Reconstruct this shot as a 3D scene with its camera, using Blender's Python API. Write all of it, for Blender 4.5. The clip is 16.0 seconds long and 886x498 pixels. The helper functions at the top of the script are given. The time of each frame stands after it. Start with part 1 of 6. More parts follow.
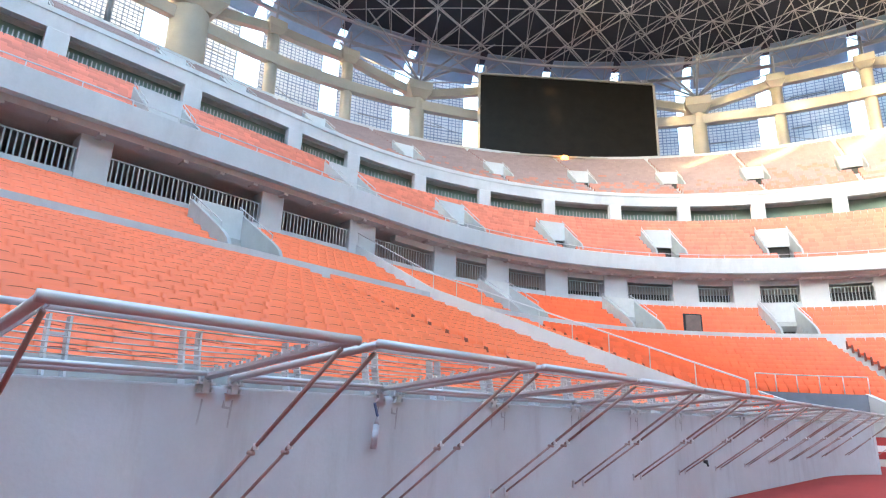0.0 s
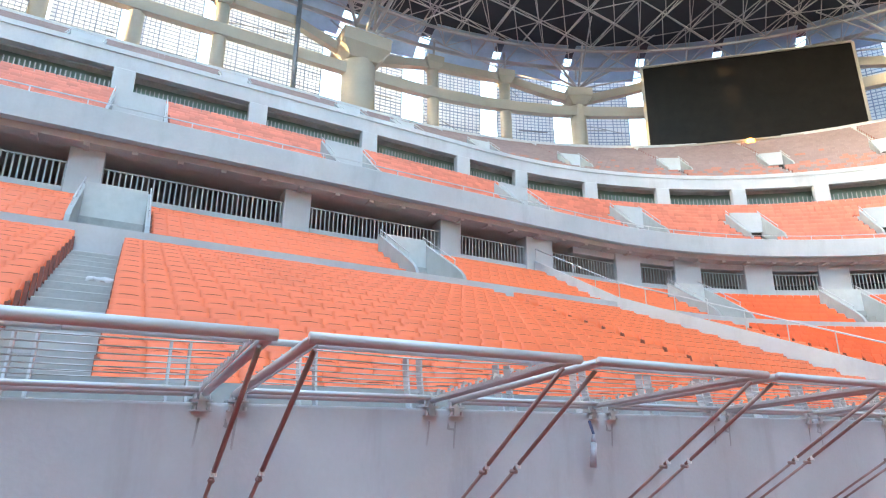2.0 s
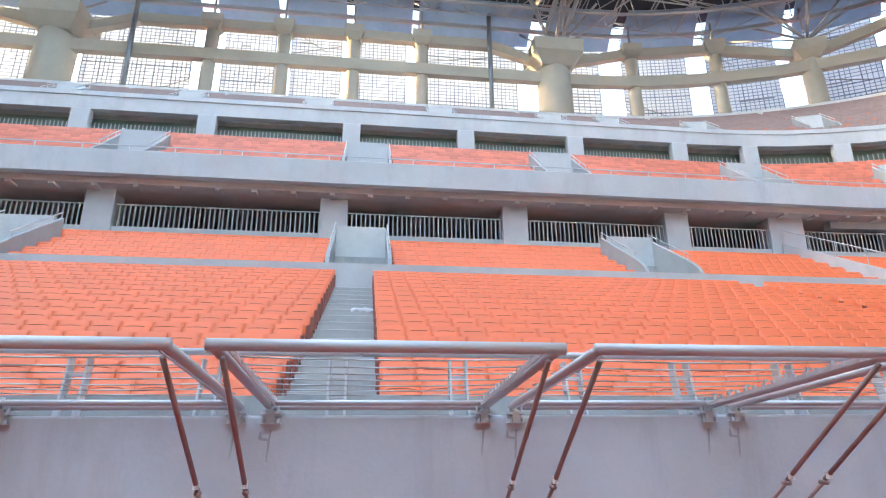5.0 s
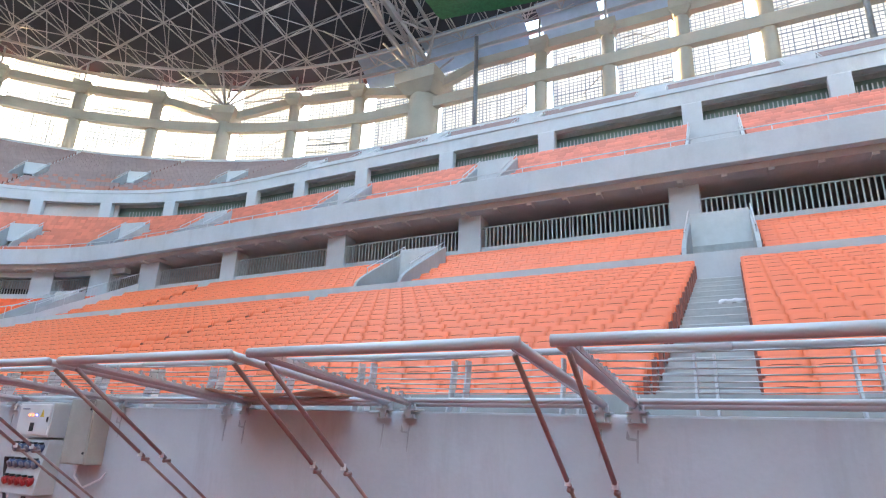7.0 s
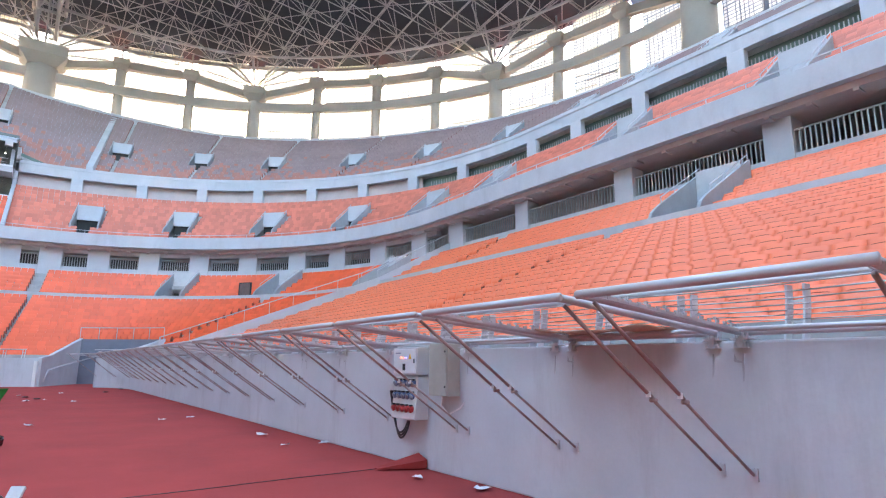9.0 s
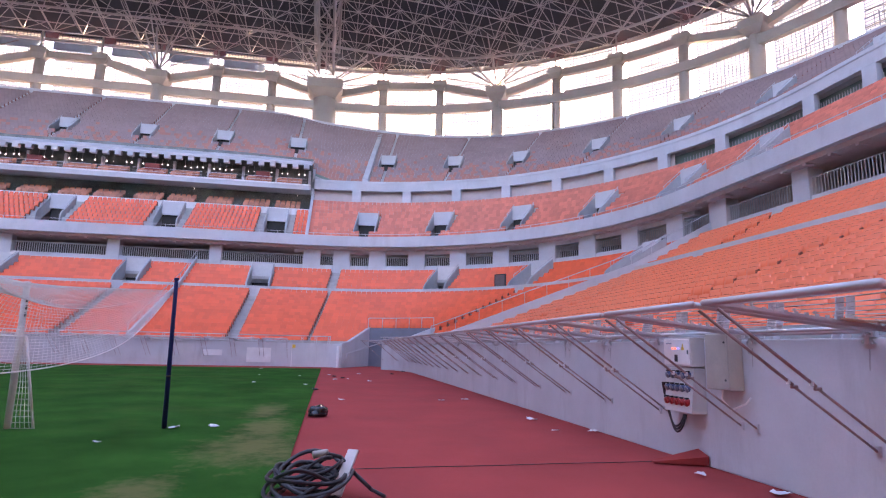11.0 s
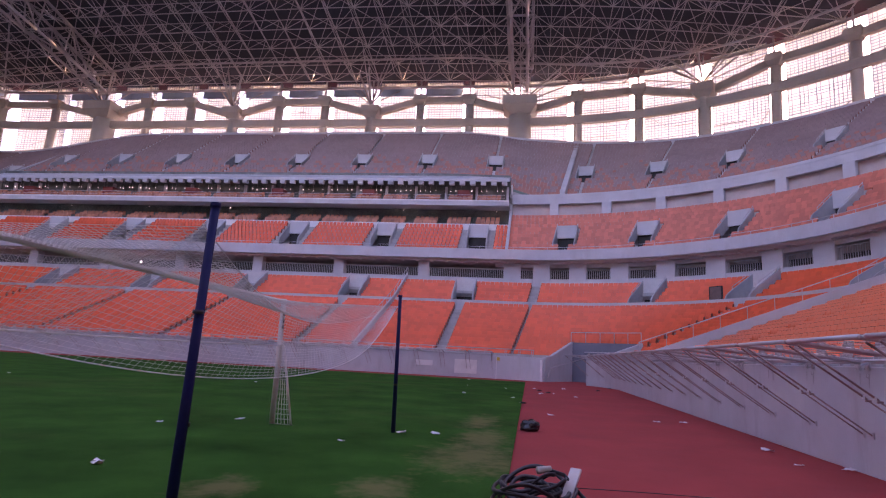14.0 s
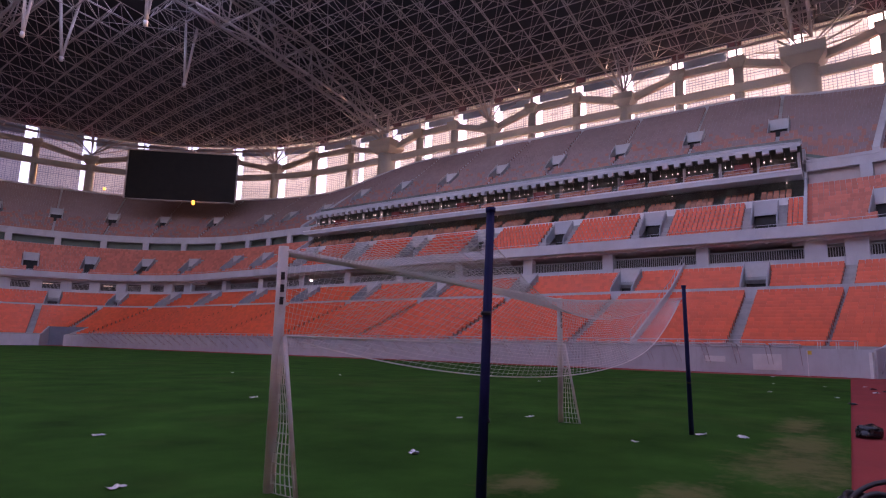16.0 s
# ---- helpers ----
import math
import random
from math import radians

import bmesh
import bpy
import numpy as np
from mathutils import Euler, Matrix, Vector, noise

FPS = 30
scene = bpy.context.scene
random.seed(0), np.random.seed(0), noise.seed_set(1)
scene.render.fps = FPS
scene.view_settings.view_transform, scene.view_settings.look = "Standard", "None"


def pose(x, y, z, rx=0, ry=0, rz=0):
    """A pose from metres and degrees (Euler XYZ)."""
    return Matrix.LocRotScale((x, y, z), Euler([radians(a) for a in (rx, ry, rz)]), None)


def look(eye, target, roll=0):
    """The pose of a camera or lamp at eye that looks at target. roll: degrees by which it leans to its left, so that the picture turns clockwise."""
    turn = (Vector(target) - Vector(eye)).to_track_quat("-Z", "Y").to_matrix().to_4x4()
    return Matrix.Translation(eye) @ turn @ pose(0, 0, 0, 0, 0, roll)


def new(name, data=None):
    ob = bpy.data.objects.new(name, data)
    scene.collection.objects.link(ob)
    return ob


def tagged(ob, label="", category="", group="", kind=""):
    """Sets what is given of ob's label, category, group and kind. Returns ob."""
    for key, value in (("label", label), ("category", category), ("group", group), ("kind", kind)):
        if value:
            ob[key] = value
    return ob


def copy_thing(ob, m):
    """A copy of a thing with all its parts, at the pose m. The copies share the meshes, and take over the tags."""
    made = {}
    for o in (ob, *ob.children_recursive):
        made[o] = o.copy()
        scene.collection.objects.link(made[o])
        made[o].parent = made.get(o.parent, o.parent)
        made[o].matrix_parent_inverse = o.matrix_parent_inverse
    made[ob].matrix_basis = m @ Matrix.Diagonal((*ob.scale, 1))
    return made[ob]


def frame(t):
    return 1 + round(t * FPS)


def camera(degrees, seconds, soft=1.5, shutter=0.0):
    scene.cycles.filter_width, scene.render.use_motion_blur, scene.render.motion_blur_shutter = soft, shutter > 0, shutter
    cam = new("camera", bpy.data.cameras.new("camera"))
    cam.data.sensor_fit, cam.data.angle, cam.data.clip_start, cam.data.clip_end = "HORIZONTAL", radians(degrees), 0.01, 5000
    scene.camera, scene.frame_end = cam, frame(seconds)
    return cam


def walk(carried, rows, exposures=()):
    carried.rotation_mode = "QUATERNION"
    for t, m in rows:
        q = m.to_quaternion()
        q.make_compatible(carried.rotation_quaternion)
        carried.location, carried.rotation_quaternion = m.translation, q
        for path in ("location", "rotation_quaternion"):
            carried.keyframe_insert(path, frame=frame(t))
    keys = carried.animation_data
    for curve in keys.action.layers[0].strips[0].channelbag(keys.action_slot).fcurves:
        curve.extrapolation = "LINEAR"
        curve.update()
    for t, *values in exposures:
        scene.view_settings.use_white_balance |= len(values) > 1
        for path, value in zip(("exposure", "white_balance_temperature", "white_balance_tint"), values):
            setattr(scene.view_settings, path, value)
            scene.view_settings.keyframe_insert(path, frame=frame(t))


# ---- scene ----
CX, CY = -6.9, -51.0          # middle of the bowl
HX, HY, R0 = 38.6, 56.2, 8.0  # front wall: half width, half length, corner radius

# the camera, turning on the spot beside the goal
cam = camera(73.66, 16.0, soft=1.15)
walk(cam, [
    (0.0, look((0.274, 0.285, 1.508), (1.67, 1.609, 2.053), 1.8)),
    (0.5, look((0.24, 0.296, 1.508), (1.484, 1.759, 2.068), 1.6)),
    (1.0, look((0.167, 0.319, 1.517), (1.31, 1.857, 2.089), 1.6)),
    (1.5, look((0.094, 0.331, 1.52), (1.146, 1.931, 2.097), 0.9)),
    (2.0, look((0.034, 0.35, 1.521), (0.965, 2.022, 2.105), 0.5)),
    (2.5, look((-0.042, 0.349, 1.527), (0.724, 2.096, 2.13), 0.7)),
    (3.0, look((-0.109, 0.345, 1.534), (0.524, 2.142, 2.144), 0.4)),
    (3.5, look((-0.174, 0.316, 1.536), (0.323, 2.151, 2.157), 0.1)),
    (6.0, look((-0.299, 0.34, 1.499), (-0.456, 2.24, 2.103), 0.5)),
    (6.5, look((-0.241, 0.411, 1.492), (-0.766, 2.242, 2.104), 1.5)),
    (7.0, look((-0.206, 0.513, 1.507), (-1.086, 2.206, 2.108), 2.0)),
    (7.5, look((-0.193, 0.536, 1.494), (-1.363, 2.06, 2.051), 2.3)),
    (8.0, look((-0.199, 0.479, 1.49), (-1.547, 1.86, 2.018), 1.4)),
    (8.5, look((-0.18, 0.35, 1.505), (-1.646, 1.62, 1.994), 0.7)),
    (9.0, look((-0.173, 0.228, 1.483), (-1.79, 1.34, 1.866), 0.4)),
    (9.5, look((-0.159, 0.15, 1.48), (-1.889, 1.09, 1.83), 0.8)),
    (10.0, look((-0.157, 0.096, 1.476), (-1.983, 0.841, 1.812), 0.9)),
    (12.5, look((0.027, -0.165, 1.538), (-1.94, -0.209, 1.893), 2.4)),
    (13.0, look((0.04, -0.184, 1.532), (-1.925, -0.299, 1.889), 2.6)),
    (13.5, look((0.034, -0.213, 1.539), (-1.926, -0.402, 1.894), 2.9)),
    (14.0, look((0.012, -0.231, 1.533), (-1.934, -0.529, 1.885), 3.0)),
    (14.5, look((0.015, -0.286, 1.535), (-1.9, -0.756, 1.872), 2.8)),
    (15.0, look((-0.029, -0.332, 1.51), (-1.878, -1.024, 1.83), 2.6)),
    (15.5, look((-0.059, -0.351, 1.503), (-1.822, -1.248, 1.803), 2.2)),
    (16.0, look((-0.1, -0.362, 1.51), (-1.73, -1.476, 1.827), 1.2)),
], exposures=[(0.0, 4.18, 6650, -1), (1.2, 4.23, 6800, -4), (3.5, 4.28, 7150, 1), (6.5, 4.15, 7150, 3), (7.5, 4.18, 7050, 2), (9.0, 4.2, 6700, 7), (10.0, 4.08, 6550, 20), (12.5, 3.24, 6750, 52), (14.0, 2.98, 6900, 57), (15.0, 2.8, 7150, 58), (16.0, 2.54, 7250, 60)])

# ---- light: evening sky, low warm sun from the side of the main stand ----
SUN_AZ, SUN_EL = 74.0, 2.3
world = bpy.data.worlds.new("evening_sky")
scene.world = world
world.use_nodes = True
wn = world.node_tree.nodes
sky = wn.new("ShaderNodeTexSky")
sky.sky_type = "NISHITA"
sky.sun_disc = False
sky.sun_elevation = radians(16.0)
sky.sun_rotation = radians(-SUN_AZ)
sky.air_density, sky.dust_density, sky.ozone_density = 1.0, 2.4, 1.05
wn["Background"].inputs["Strength"].default_value = 0.15
world.node_tree.links.new(sky.outputs["Color"], wn["Background"].inputs["Color"])
sun = new("sun", bpy.data.lights.new("sun", "SUN"))
sun.data.energy, sun.data.angle, sun.data.color = 1.5, radians(0.6), (1.0, 0.68, 0.34)
sd = Vector((-math.sin(radians(SUN_AZ)) * math.cos(radians(SUN_EL)), math.cos(radians(SUN_AZ)) * math.cos(radians(SUN_EL)), math.sin(radians(SUN_EL))))
sun.matrix_world = look(sd * 300, (0, 0, 0))
scene.view_settings.exposure = 0.0


# ---- materials ----
def mat(name, color, rough=0.6, metal=0.0, var=0.12, scale=3.0, fine=40.0, bump=0.15, stain=None, random_obj=0.0, island=0.0, spec=0.5, emit=None):
    m = bpy.data.materials.new(name)
    m.use_nodes = True
    nt = m.node_tree
    n, l = nt.nodes, nt.links
    b = n["Principled BSDF"]
    b.inputs["Roughness"].default_value = rough
    b.inputs["Metallic"].default_value = metal
    b.inputs["Specular IOR Level"].default_value = spec
    tc = n.new("ShaderNodeTexCoord")
    big = n.new("ShaderNodeTexNoise")
    big.inputs["Scale"].default_value = scale
    big.inputs["Detail"].default_value = 5
    big.inputs["Roughness"].default_value = 0.62
    small = n.new("ShaderNodeTexNoise")
    small.inputs["Scale"].default_value = fine
    small.inputs["Detail"].default_value = 3
    l.new(tc.outputs["Object"], big.inputs["Vector"])
    l.new(tc.outputs["Object"], small.inputs["Vector"])
    lo = tuple(max(0.0, c * (1 - 2.0 * var)) for c in color)
    hi = tuple(min(1.0, c * (1 + 1.2 * var)) for c in color)
    ramp = n.new("ShaderNodeValToRGB")
    ramp.color_ramp.elements[0].position, ramp.color_ramp.elements[1].position = 0.25, 0.75
    ramp.color_ramp.elements[0].color, ramp.color_ramp.elements[1].color = (*lo, 1), (*hi, 1)
    l.new(big.outputs["Fac"], ramp.inputs["Fac"])
    out = ramp.outputs["Color"]
    hsv = n.new("ShaderNodeHueSaturation")
    l.new(out, hsv.inputs["Color"])
    mr = n.new("ShaderNodeMapRange")
    mr.inputs["To Min"].default_value, mr.inputs["To Max"].default_value = 1 - var * 0.7, 1 + var * 0.7
    l.new(small.outputs["Fac"], mr.inputs["Value"])
    l.new(mr.outputs["Result"], hsv.inputs["Value"])
    out = hsv.outputs["Color"]
    if random_obj or island:
        src = n.new("ShaderNodeObjectInfo" if random_obj else "ShaderNodeNewGeometry")
        h2 = n.new("ShaderNodeHueSaturation")
        r = n.new("ShaderNodeMapRange")
        k = random_obj or island
        r.inputs["To Min"].default_value, r.inputs["To Max"].default_value = 1 - k, 1 + k * 0.6
        l.new(src.outputs["Random" if random_obj else "Random Per Island"], r.inputs["Value"])
        l.new(r.outputs["Result"], h2.inputs["Value"])
        l.new(out, h2.inputs["Color"])
        out = h2.outputs["Color"]
    if stain:
        scol, amount, sscale, stretch = stain
        mp = n.new("ShaderNodeMapping")
        mp.inputs["Scale"].default_value = stretch
        l.new(tc.outputs["Object"], mp.inputs["Vector"])
        sn = n.new("ShaderNodeTexNoise")
        sn.inputs["Scale"].default_value = sscale
        sn.inputs["Detail"].default_value = 6
        sn.inputs["Roughness"].default_value = 0.7
        l.new(mp.outputs["Vector"], sn.inputs["Vector"])
        sr = n.new("ShaderNodeMapRange")
        sr.inputs["From Min"].default_value, sr.inputs["From Max"].default_value = 0.52, 0.75
        sr.inputs["To Max"].default_value = amount
        l.new(sn.outputs["Fac"], sr.inputs["Value"])
        mx = n.new("ShaderNodeMix")
        mx.data_type = "RGBA"
        l.new(sr.outputs["Result"], mx.inputs["Factor"])
        l.new(out, mx.inputs["A"])
        mx.inputs["B"].default_value = (*scol, 1)
        out = mx.outputs["Result"]
    l.new(out, b.inputs["Base Color"])
    rr = n.new("ShaderNodeMapRange")
    rr.inputs["To Min"].default_value, rr.inputs["To Max"].default_value = max(0.05, rough - 0.12), min(1, rough + 0.12)
    l.new(big.outputs["Fac"], rr.inputs["Value"])
    l.new(rr.outputs["Result"], b.inputs["Roughness"])
    if bump:
        bp = n.new("ShaderNodeBump")
        bp.inputs["Strength"].default_value = bump
        bp.inputs["Distance"].default_value = 0.01
        l.new(small.outputs["Fac"], bp.inputs["Height"])
        l.new(bp.outputs["Normal"], b.inputs["Normal"])
    if emit:
        b.inputs["Emission Color"].default_value = (*emit[:3], 1)
        b.inputs["Emission Strength"].default_value = emit[3]
    return m


M_WALL = mat("painted_wall", (0.565, 0.567, 0.59), 0.7, var=0.06, scale=0.8, fine=25, stain=((0.36, 0.33, 0.34), 0.55, 1.6, (1.0, 1.0, 0.18)))
M_CONC = mat("painted_concrete", (0.57, 0.57, 0.585), 0.75, var=0.07, scale=0.35, fine=9, stain=((0.33, 0.32, 0.33), 0.4, 0.6, (1.0, 1.0, 0.3)))
M_STEP = mat("terrace_concrete", (0.47, 0.46, 0.45), 0.85, var=0.14, scale=0.7, fine=12, stain=((0.26, 0.25, 0.25), 0.6, 0.9, (1, 1, 1)))
M_SOFF = mat("soffit_concrete", (0.58, 0.49, 0.46), 0.85, var=0.10, scale=0.5, fine=10)
M_SEAT = mat("orange_plastic", (0.935, 0.188, 0.073), 0.42, var=0.02, scale=1.2, fine=30, bump=0.05, random_obj=0.05)
M_SEATS = mat("orange_plastic_rows", (0.935, 0.188, 0.073), 0.42, var=0.02, scale=0.3, fine=8, bump=0.0, island=0.05)
# seat orange with the haze over the middle tier mixed into it
M_SEATS2 = mat("haze_tinted_rows", (0.75, 0.21, 0.13), 0.55, var=0.05, scale=0.25, fine=4, bump=0.0, island=0.16)
# same seat plastic in a deeper orange, to imitate the dimmer light there
M_SEATF = mat("dim_light_orange_rows", (0.95, 0.145, 0.048), 0.42, var=0.03, scale=0.3, fine=8, bump=0.0, island=0.10)
M_GAP = mat("seat_gap_shade", (0.26, 0.045, 0.022), 0.8, var=0.1)
M_ENDS = mat("seat_end_metal_shade", (0.24, 0.055, 0.03), 0.6, var=0.15)
M_VIP = mat("tan_upholstery", (0.56, 0.22, 0.13), 0.7, var=0.1, island=0.3)
M_STEEL = mat("painted_steel", (0.57, 0.555, 0.57), 0.46, metal=0.2, var=0.05, scale=2.0, fine=60, bump=0.05)
M_RUST = mat("red_oxide_steel", (0.37, 0.25, 0.235), 0.5, metal=0.2, var=0.16, scale=4.0, fine=50, bump=0.1)
M_WIRE = mat("steel_wire", (0.55, 0.54, 0.55), 0.35, metal=0.7, var=0.05)
M_TRACK = mat("red_track", (0.36, 0.055, 0.050), 0.9, spec=0.1, var=0.10, scale=0.5, fine=120, bump=0.4, stain=((0.24, 0.045, 0.045), 0.6, 0.35, (1, 1, 1)))
M_GRASS = mat("mown_grass", (0.0203, 0.0886, 0.0136), 0.95, spec=0.03, var=0.28, scale=0.55, fine=60, bump=0.6, stain=((0.055, 0.085, 0.022), 0.6, 0.16, (1, 1, 1)))


def wear(m, spots, straw):
    """Blends worn, dry turf into a grass material at given places (x, y, rx, ry)."""
    nt = m.node_tree
    n, l = nt.nodes, nt.links
    tc = n.new("ShaderNodeTexCoord")
    nz = n.new("ShaderNodeTexNoise")
    nz.inputs["Scale"].default_value = 2.6
    nz.inputs["Detail"].default_value = 8
    nz.inputs["Roughness"].default_value = 0.72
    l.new(tc.outputs["Object"], nz.inputs["Vector"])
    total = None
    for x, y, rx, ry in spots:
        mp = n.new("ShaderNodeMapping")
        mp.vector_type = "TEXTURE"
        mp.inputs["Location"].default_value = (x, y, 0)
        mp.inputs["Scale"].default_value = (rx, ry, 1)
        l.new(tc.outputs["Object"], mp.inputs["Vector"])
        ln = n.new("ShaderNodeVectorMath")
        ln.operation = "LENGTH"
        l.new(mp.outputs["Vector"], ln.inputs[0])
        ad = n.new("ShaderNodeMath")
        ad.operation = "MULTIPLY_ADD"
        l.new(nz.outputs["Fac"], ad.inputs[0])
        ad.inputs[1].default_value = -3.2
        l.new(ln.outputs["Value"], ad.inputs[2])
        mr = n.new("ShaderNodeMapRange")
        mr.inputs["From Min"].default_value, mr.inputs["From Max"].default_value = -0.35, -1.35
        l.new(ad.outputs["Value"], mr.inputs["Value"])
        if total is None:
            total = mr.outputs["Result"]
        else:
            mx = n.new("ShaderNodeMath")
            mx.operation = "MAXIMUM"
            l.new(total, mx.inputs[0])
            l.new(mr.outputs["Result"], mx.inputs[1])
            total = mx.outputs["Value"]
    b = n["Principled BSDF"]
    src = b.inputs["Base Color"].links[0].from_socket
    mix = n.new("ShaderNodeMix")
    mix.data_type = "RGBA"
    k = n.new("ShaderNodeMath")
    k.operation = "MULTIPLY"
    k.inputs[1].default_value = 0.68
    l.new(total, k.inputs[0])
    l.new(k.outputs["Value"], mix.inputs["Factor"])
    l.new(src, mix.inputs["A"])
    mix.inputs["B"].default_value = (*straw, 1)
    l.new(mix.outputs["Result"], b.inputs["Base Color"])


wear(M_GRASS, [(-9.5, -1.05, 1.5, 0.75), (-11.7, -1.05, 1.4, 0.5), (-6.9, -1.9, 0.55, 0.4), (-14.7, -1.35, 1.6, 0.4), (-6.3, -3.5, 0.6, 0.35)], (0.17, 0.145, 0.06))
M_CREAM = mat("cream_concrete", (0.41, 0.365, 0.315), 0.7, var=0.07, scale=0.25, fine=6)
M_ROOF = mat("roof_deck", (0.035, 0.041, 0.060), 0.8, var=0.15, scale=0.08, fine=1.5)
M_TRUSS = mat("truss_steel", (0.42, 0.41, 0.44), 0.5, metal=0.3, var=0.1, scale=0.2, fine=4)
M_STAIR = mat("stair_wall_concrete", (0.42, 0.43, 0.44), 0.8, var=0.09, scale=0.5, fine=12, stain=((0.28, 0.27, 0.27), 0.4, 0.9, (1.0, 1.0, 0.3)))
# near-black in place of the shade inside the concourse and doorways
M_DARK = mat("interior_shade", (0.05, 0.05, 0.048), 0.85, var=0.15)
M_SLAT = mat("facade_sheet", (0.30, 0.38, 0.53), 0.5, var=0.1, scale=0.2, fine=3)


def let_through(m, colour, share):
    """Turns a material into thin sheet that passes part of the daylight."""
    n, l = m.node_tree.nodes, m.node_tree.links
    tl = n.new("ShaderNodeBsdfTranslucent")
    tl.inputs["Color"].default_value = (*colour, 1)
    mx = n.new("ShaderNodeMixShader")
    mx.inputs[0].default_value = share
    l.new(n["Principled BSDF"].outputs[0], mx.inputs[1])
    l.new(tl.outputs[0], mx.inputs[2])
    l.new(mx.outputs[0], n["Material Output"].inputs["Surface"])


let_through(M_SLAT, (0.47, 0.52, 0.575), 0.8)
M_GRID = mat("facade_grid_metal", (0.15, 0.20, 0.31), 0.5, metal=0.2, var=0.1)
M_UPPER = mat("facade_upper_panel", (0.32, 0.41, 0.54), 0.35, var=0.14, scale=0.3, fine=2)
let_through(M_UPPER, (0.45, 0.56, 0.72), 0.3)
M_PALE = mat("grey_pink_seats", (0.33, 0.225, 0.215), 0.6, var=0.08, scale=0.12, fine=4, bump=0.0, island=0.07)
M_PALE2 = mat("muted_orange_seats", (0.47, 0.195, 0.145), 0.55, var=0.08, scale=0.12, fine=4, bump=0.0, island=0.07)
M_FRAME = mat("facade_frame", (0.22, 0.24, 0.28), 0.5, metal=0.4, var=0.1)
M_SCREEN = mat("screen_face", (0.012, 0.010, 0.009), 0.42, spec=0.12, var=0.15, scale=0.6, fine=20)
M_WHITE = mat("white_paint", (0.80, 0.78, 0.77), 0.4, var=0.06, scale=1.5, fine=40, bump=0.05)
M_GOAL = mat("goal_paint", (0.64, 0.59, 0.57), 0.4, var=0.08, scale=2.0, fine=40, bump=0.05, stain=((0.35, 0.31, 0.28), 0.5, 3.0, (1, 1, 0.4)))
M_NET = mat("white_cord", (0.78, 0.75, 0.74), 0.8, var=0.05)
M_BLUE = mat("blue_pad", (0.008, 0.012, 0.08), 0.7, var=0.15, scale=3, spec=0.25)
M_BOXW = mat("enclosure_paint", (0.62, 0.61, 0.60), 0.4, var=0.05)
M_BOXG = mat("grey_enclosure", (0.45, 0.43, 0.38), 0.5, var=0.08)
M_DARKGL = mat("dark_box_interior", (0.15, 0.165, 0.15), 0.4, var=0.3, scale=0.8, fine=6, bump=0.0)
M_RUBBER = mat("black_rubber", (0.02, 0.02, 0.024), 0.5, var=0.2)
M_PAPER = mat("paper_litter", (0.75, 0.73, 0.74), 0.8, var=0.1)
M_BAG = mat("black_plastic_bag", (0.012, 0.012, 0.014), 0.25, var=0.2)
M_SOCKB = mat("blue_sockets", (0.08, 0.12, 0.25), 0.4)
M_SOCKR = mat("red_sockets", (0.45, 0.03, 0.03), 0.4)
M_RAIL = mat("rail_slats", (0.44, 0.45, 0.44), 0.5, metal=0.3, var=0.1)
M_GREEN = mat("green_netting", (0.03, 0.16, 0.07), 0.8, var=0.2)
M_UPC = mat("green_grey_plaster", (0.17, 0.235, 0.20), 0.85, var=0.15, scale=0.3)
M_LAMP = mat("lamp_glow", (1.0, 0.95, 0.85), 0.5, emit=(1.0, 0.92, 0.8, 0.8))
M_DIM = mat("dim_window_glow", (1.0, 0.9, 0.7), 0.5, emit=(1.0, 0.8, 0.55, 0.16))
M_BRIGHT = mat("bright_lamp", (1.0, 1.0, 1.0), 0.5, emit=(1.0, 0.97, 0.92, 1.6))
M_PALESTEEL = mat("pale_steel", (0.62, 0.62, 0.66), 0.4, metal=0.2, var=0.08)
M_BOTTLE = mat("cloudy_plastic", (0.50, 0.50, 0.56), 0.35, var=0.15, scale=12)
M_AMBER = mat("amber_lamp", (1.0, 0.7, 0.3), 0.5, emit=(1.0, 0.36, 0.03, 0.9))
M_LEDR = mat("red_light", (0.8, 0.1, 0.05), 0.4, emit=(1.0, 0.12, 0.04, 0.5))
M_LEDB = mat("blue_light", (0.1, 0.1, 0.8), 0.4, emit=(0.15, 0.15, 1.0, 0.5))
M_YELLOW = mat("warning_yellow", (0.75, 0.5, 0.05), 0.6)
# gateway back wall tone, darkened for the shade it stands in
M_GATE = mat("gate_wall_shade", (0.20, 0.22, 0.27), 0.6, metal=0.2, var=0.1, scale=0.8)
M_FLAP = mat("socket_flap", (0.22, 0.24, 0.30), 0.4)
M_TARP = mat("brown_tarpaulin", (0.40, 0.31, 0.27), 0.7, var=0.15)
let_through(M_TARP, (0.55, 0.27, 0.17), 0.4)
M_PLANK = mat("pale_plank", (0.62, 0.58, 0.55), 0.7, var=0.1)


def glass_mat():
    m = bpy.data.materials.new("clear_glass")
    m.use_nodes = True
    b = m.node_tree.nodes["Principled BSDF"]
    b.inputs["Base Color"].default_value = (0.85, 0.9, 0.9, 1)
    b.inputs["Roughness"].default_value = 0.08
    b.inputs["Transmission Weight"].default_value = 1.0
    b.inputs["IOR"].default_value = 1.05
    return m


M_GLASS = glass_mat()


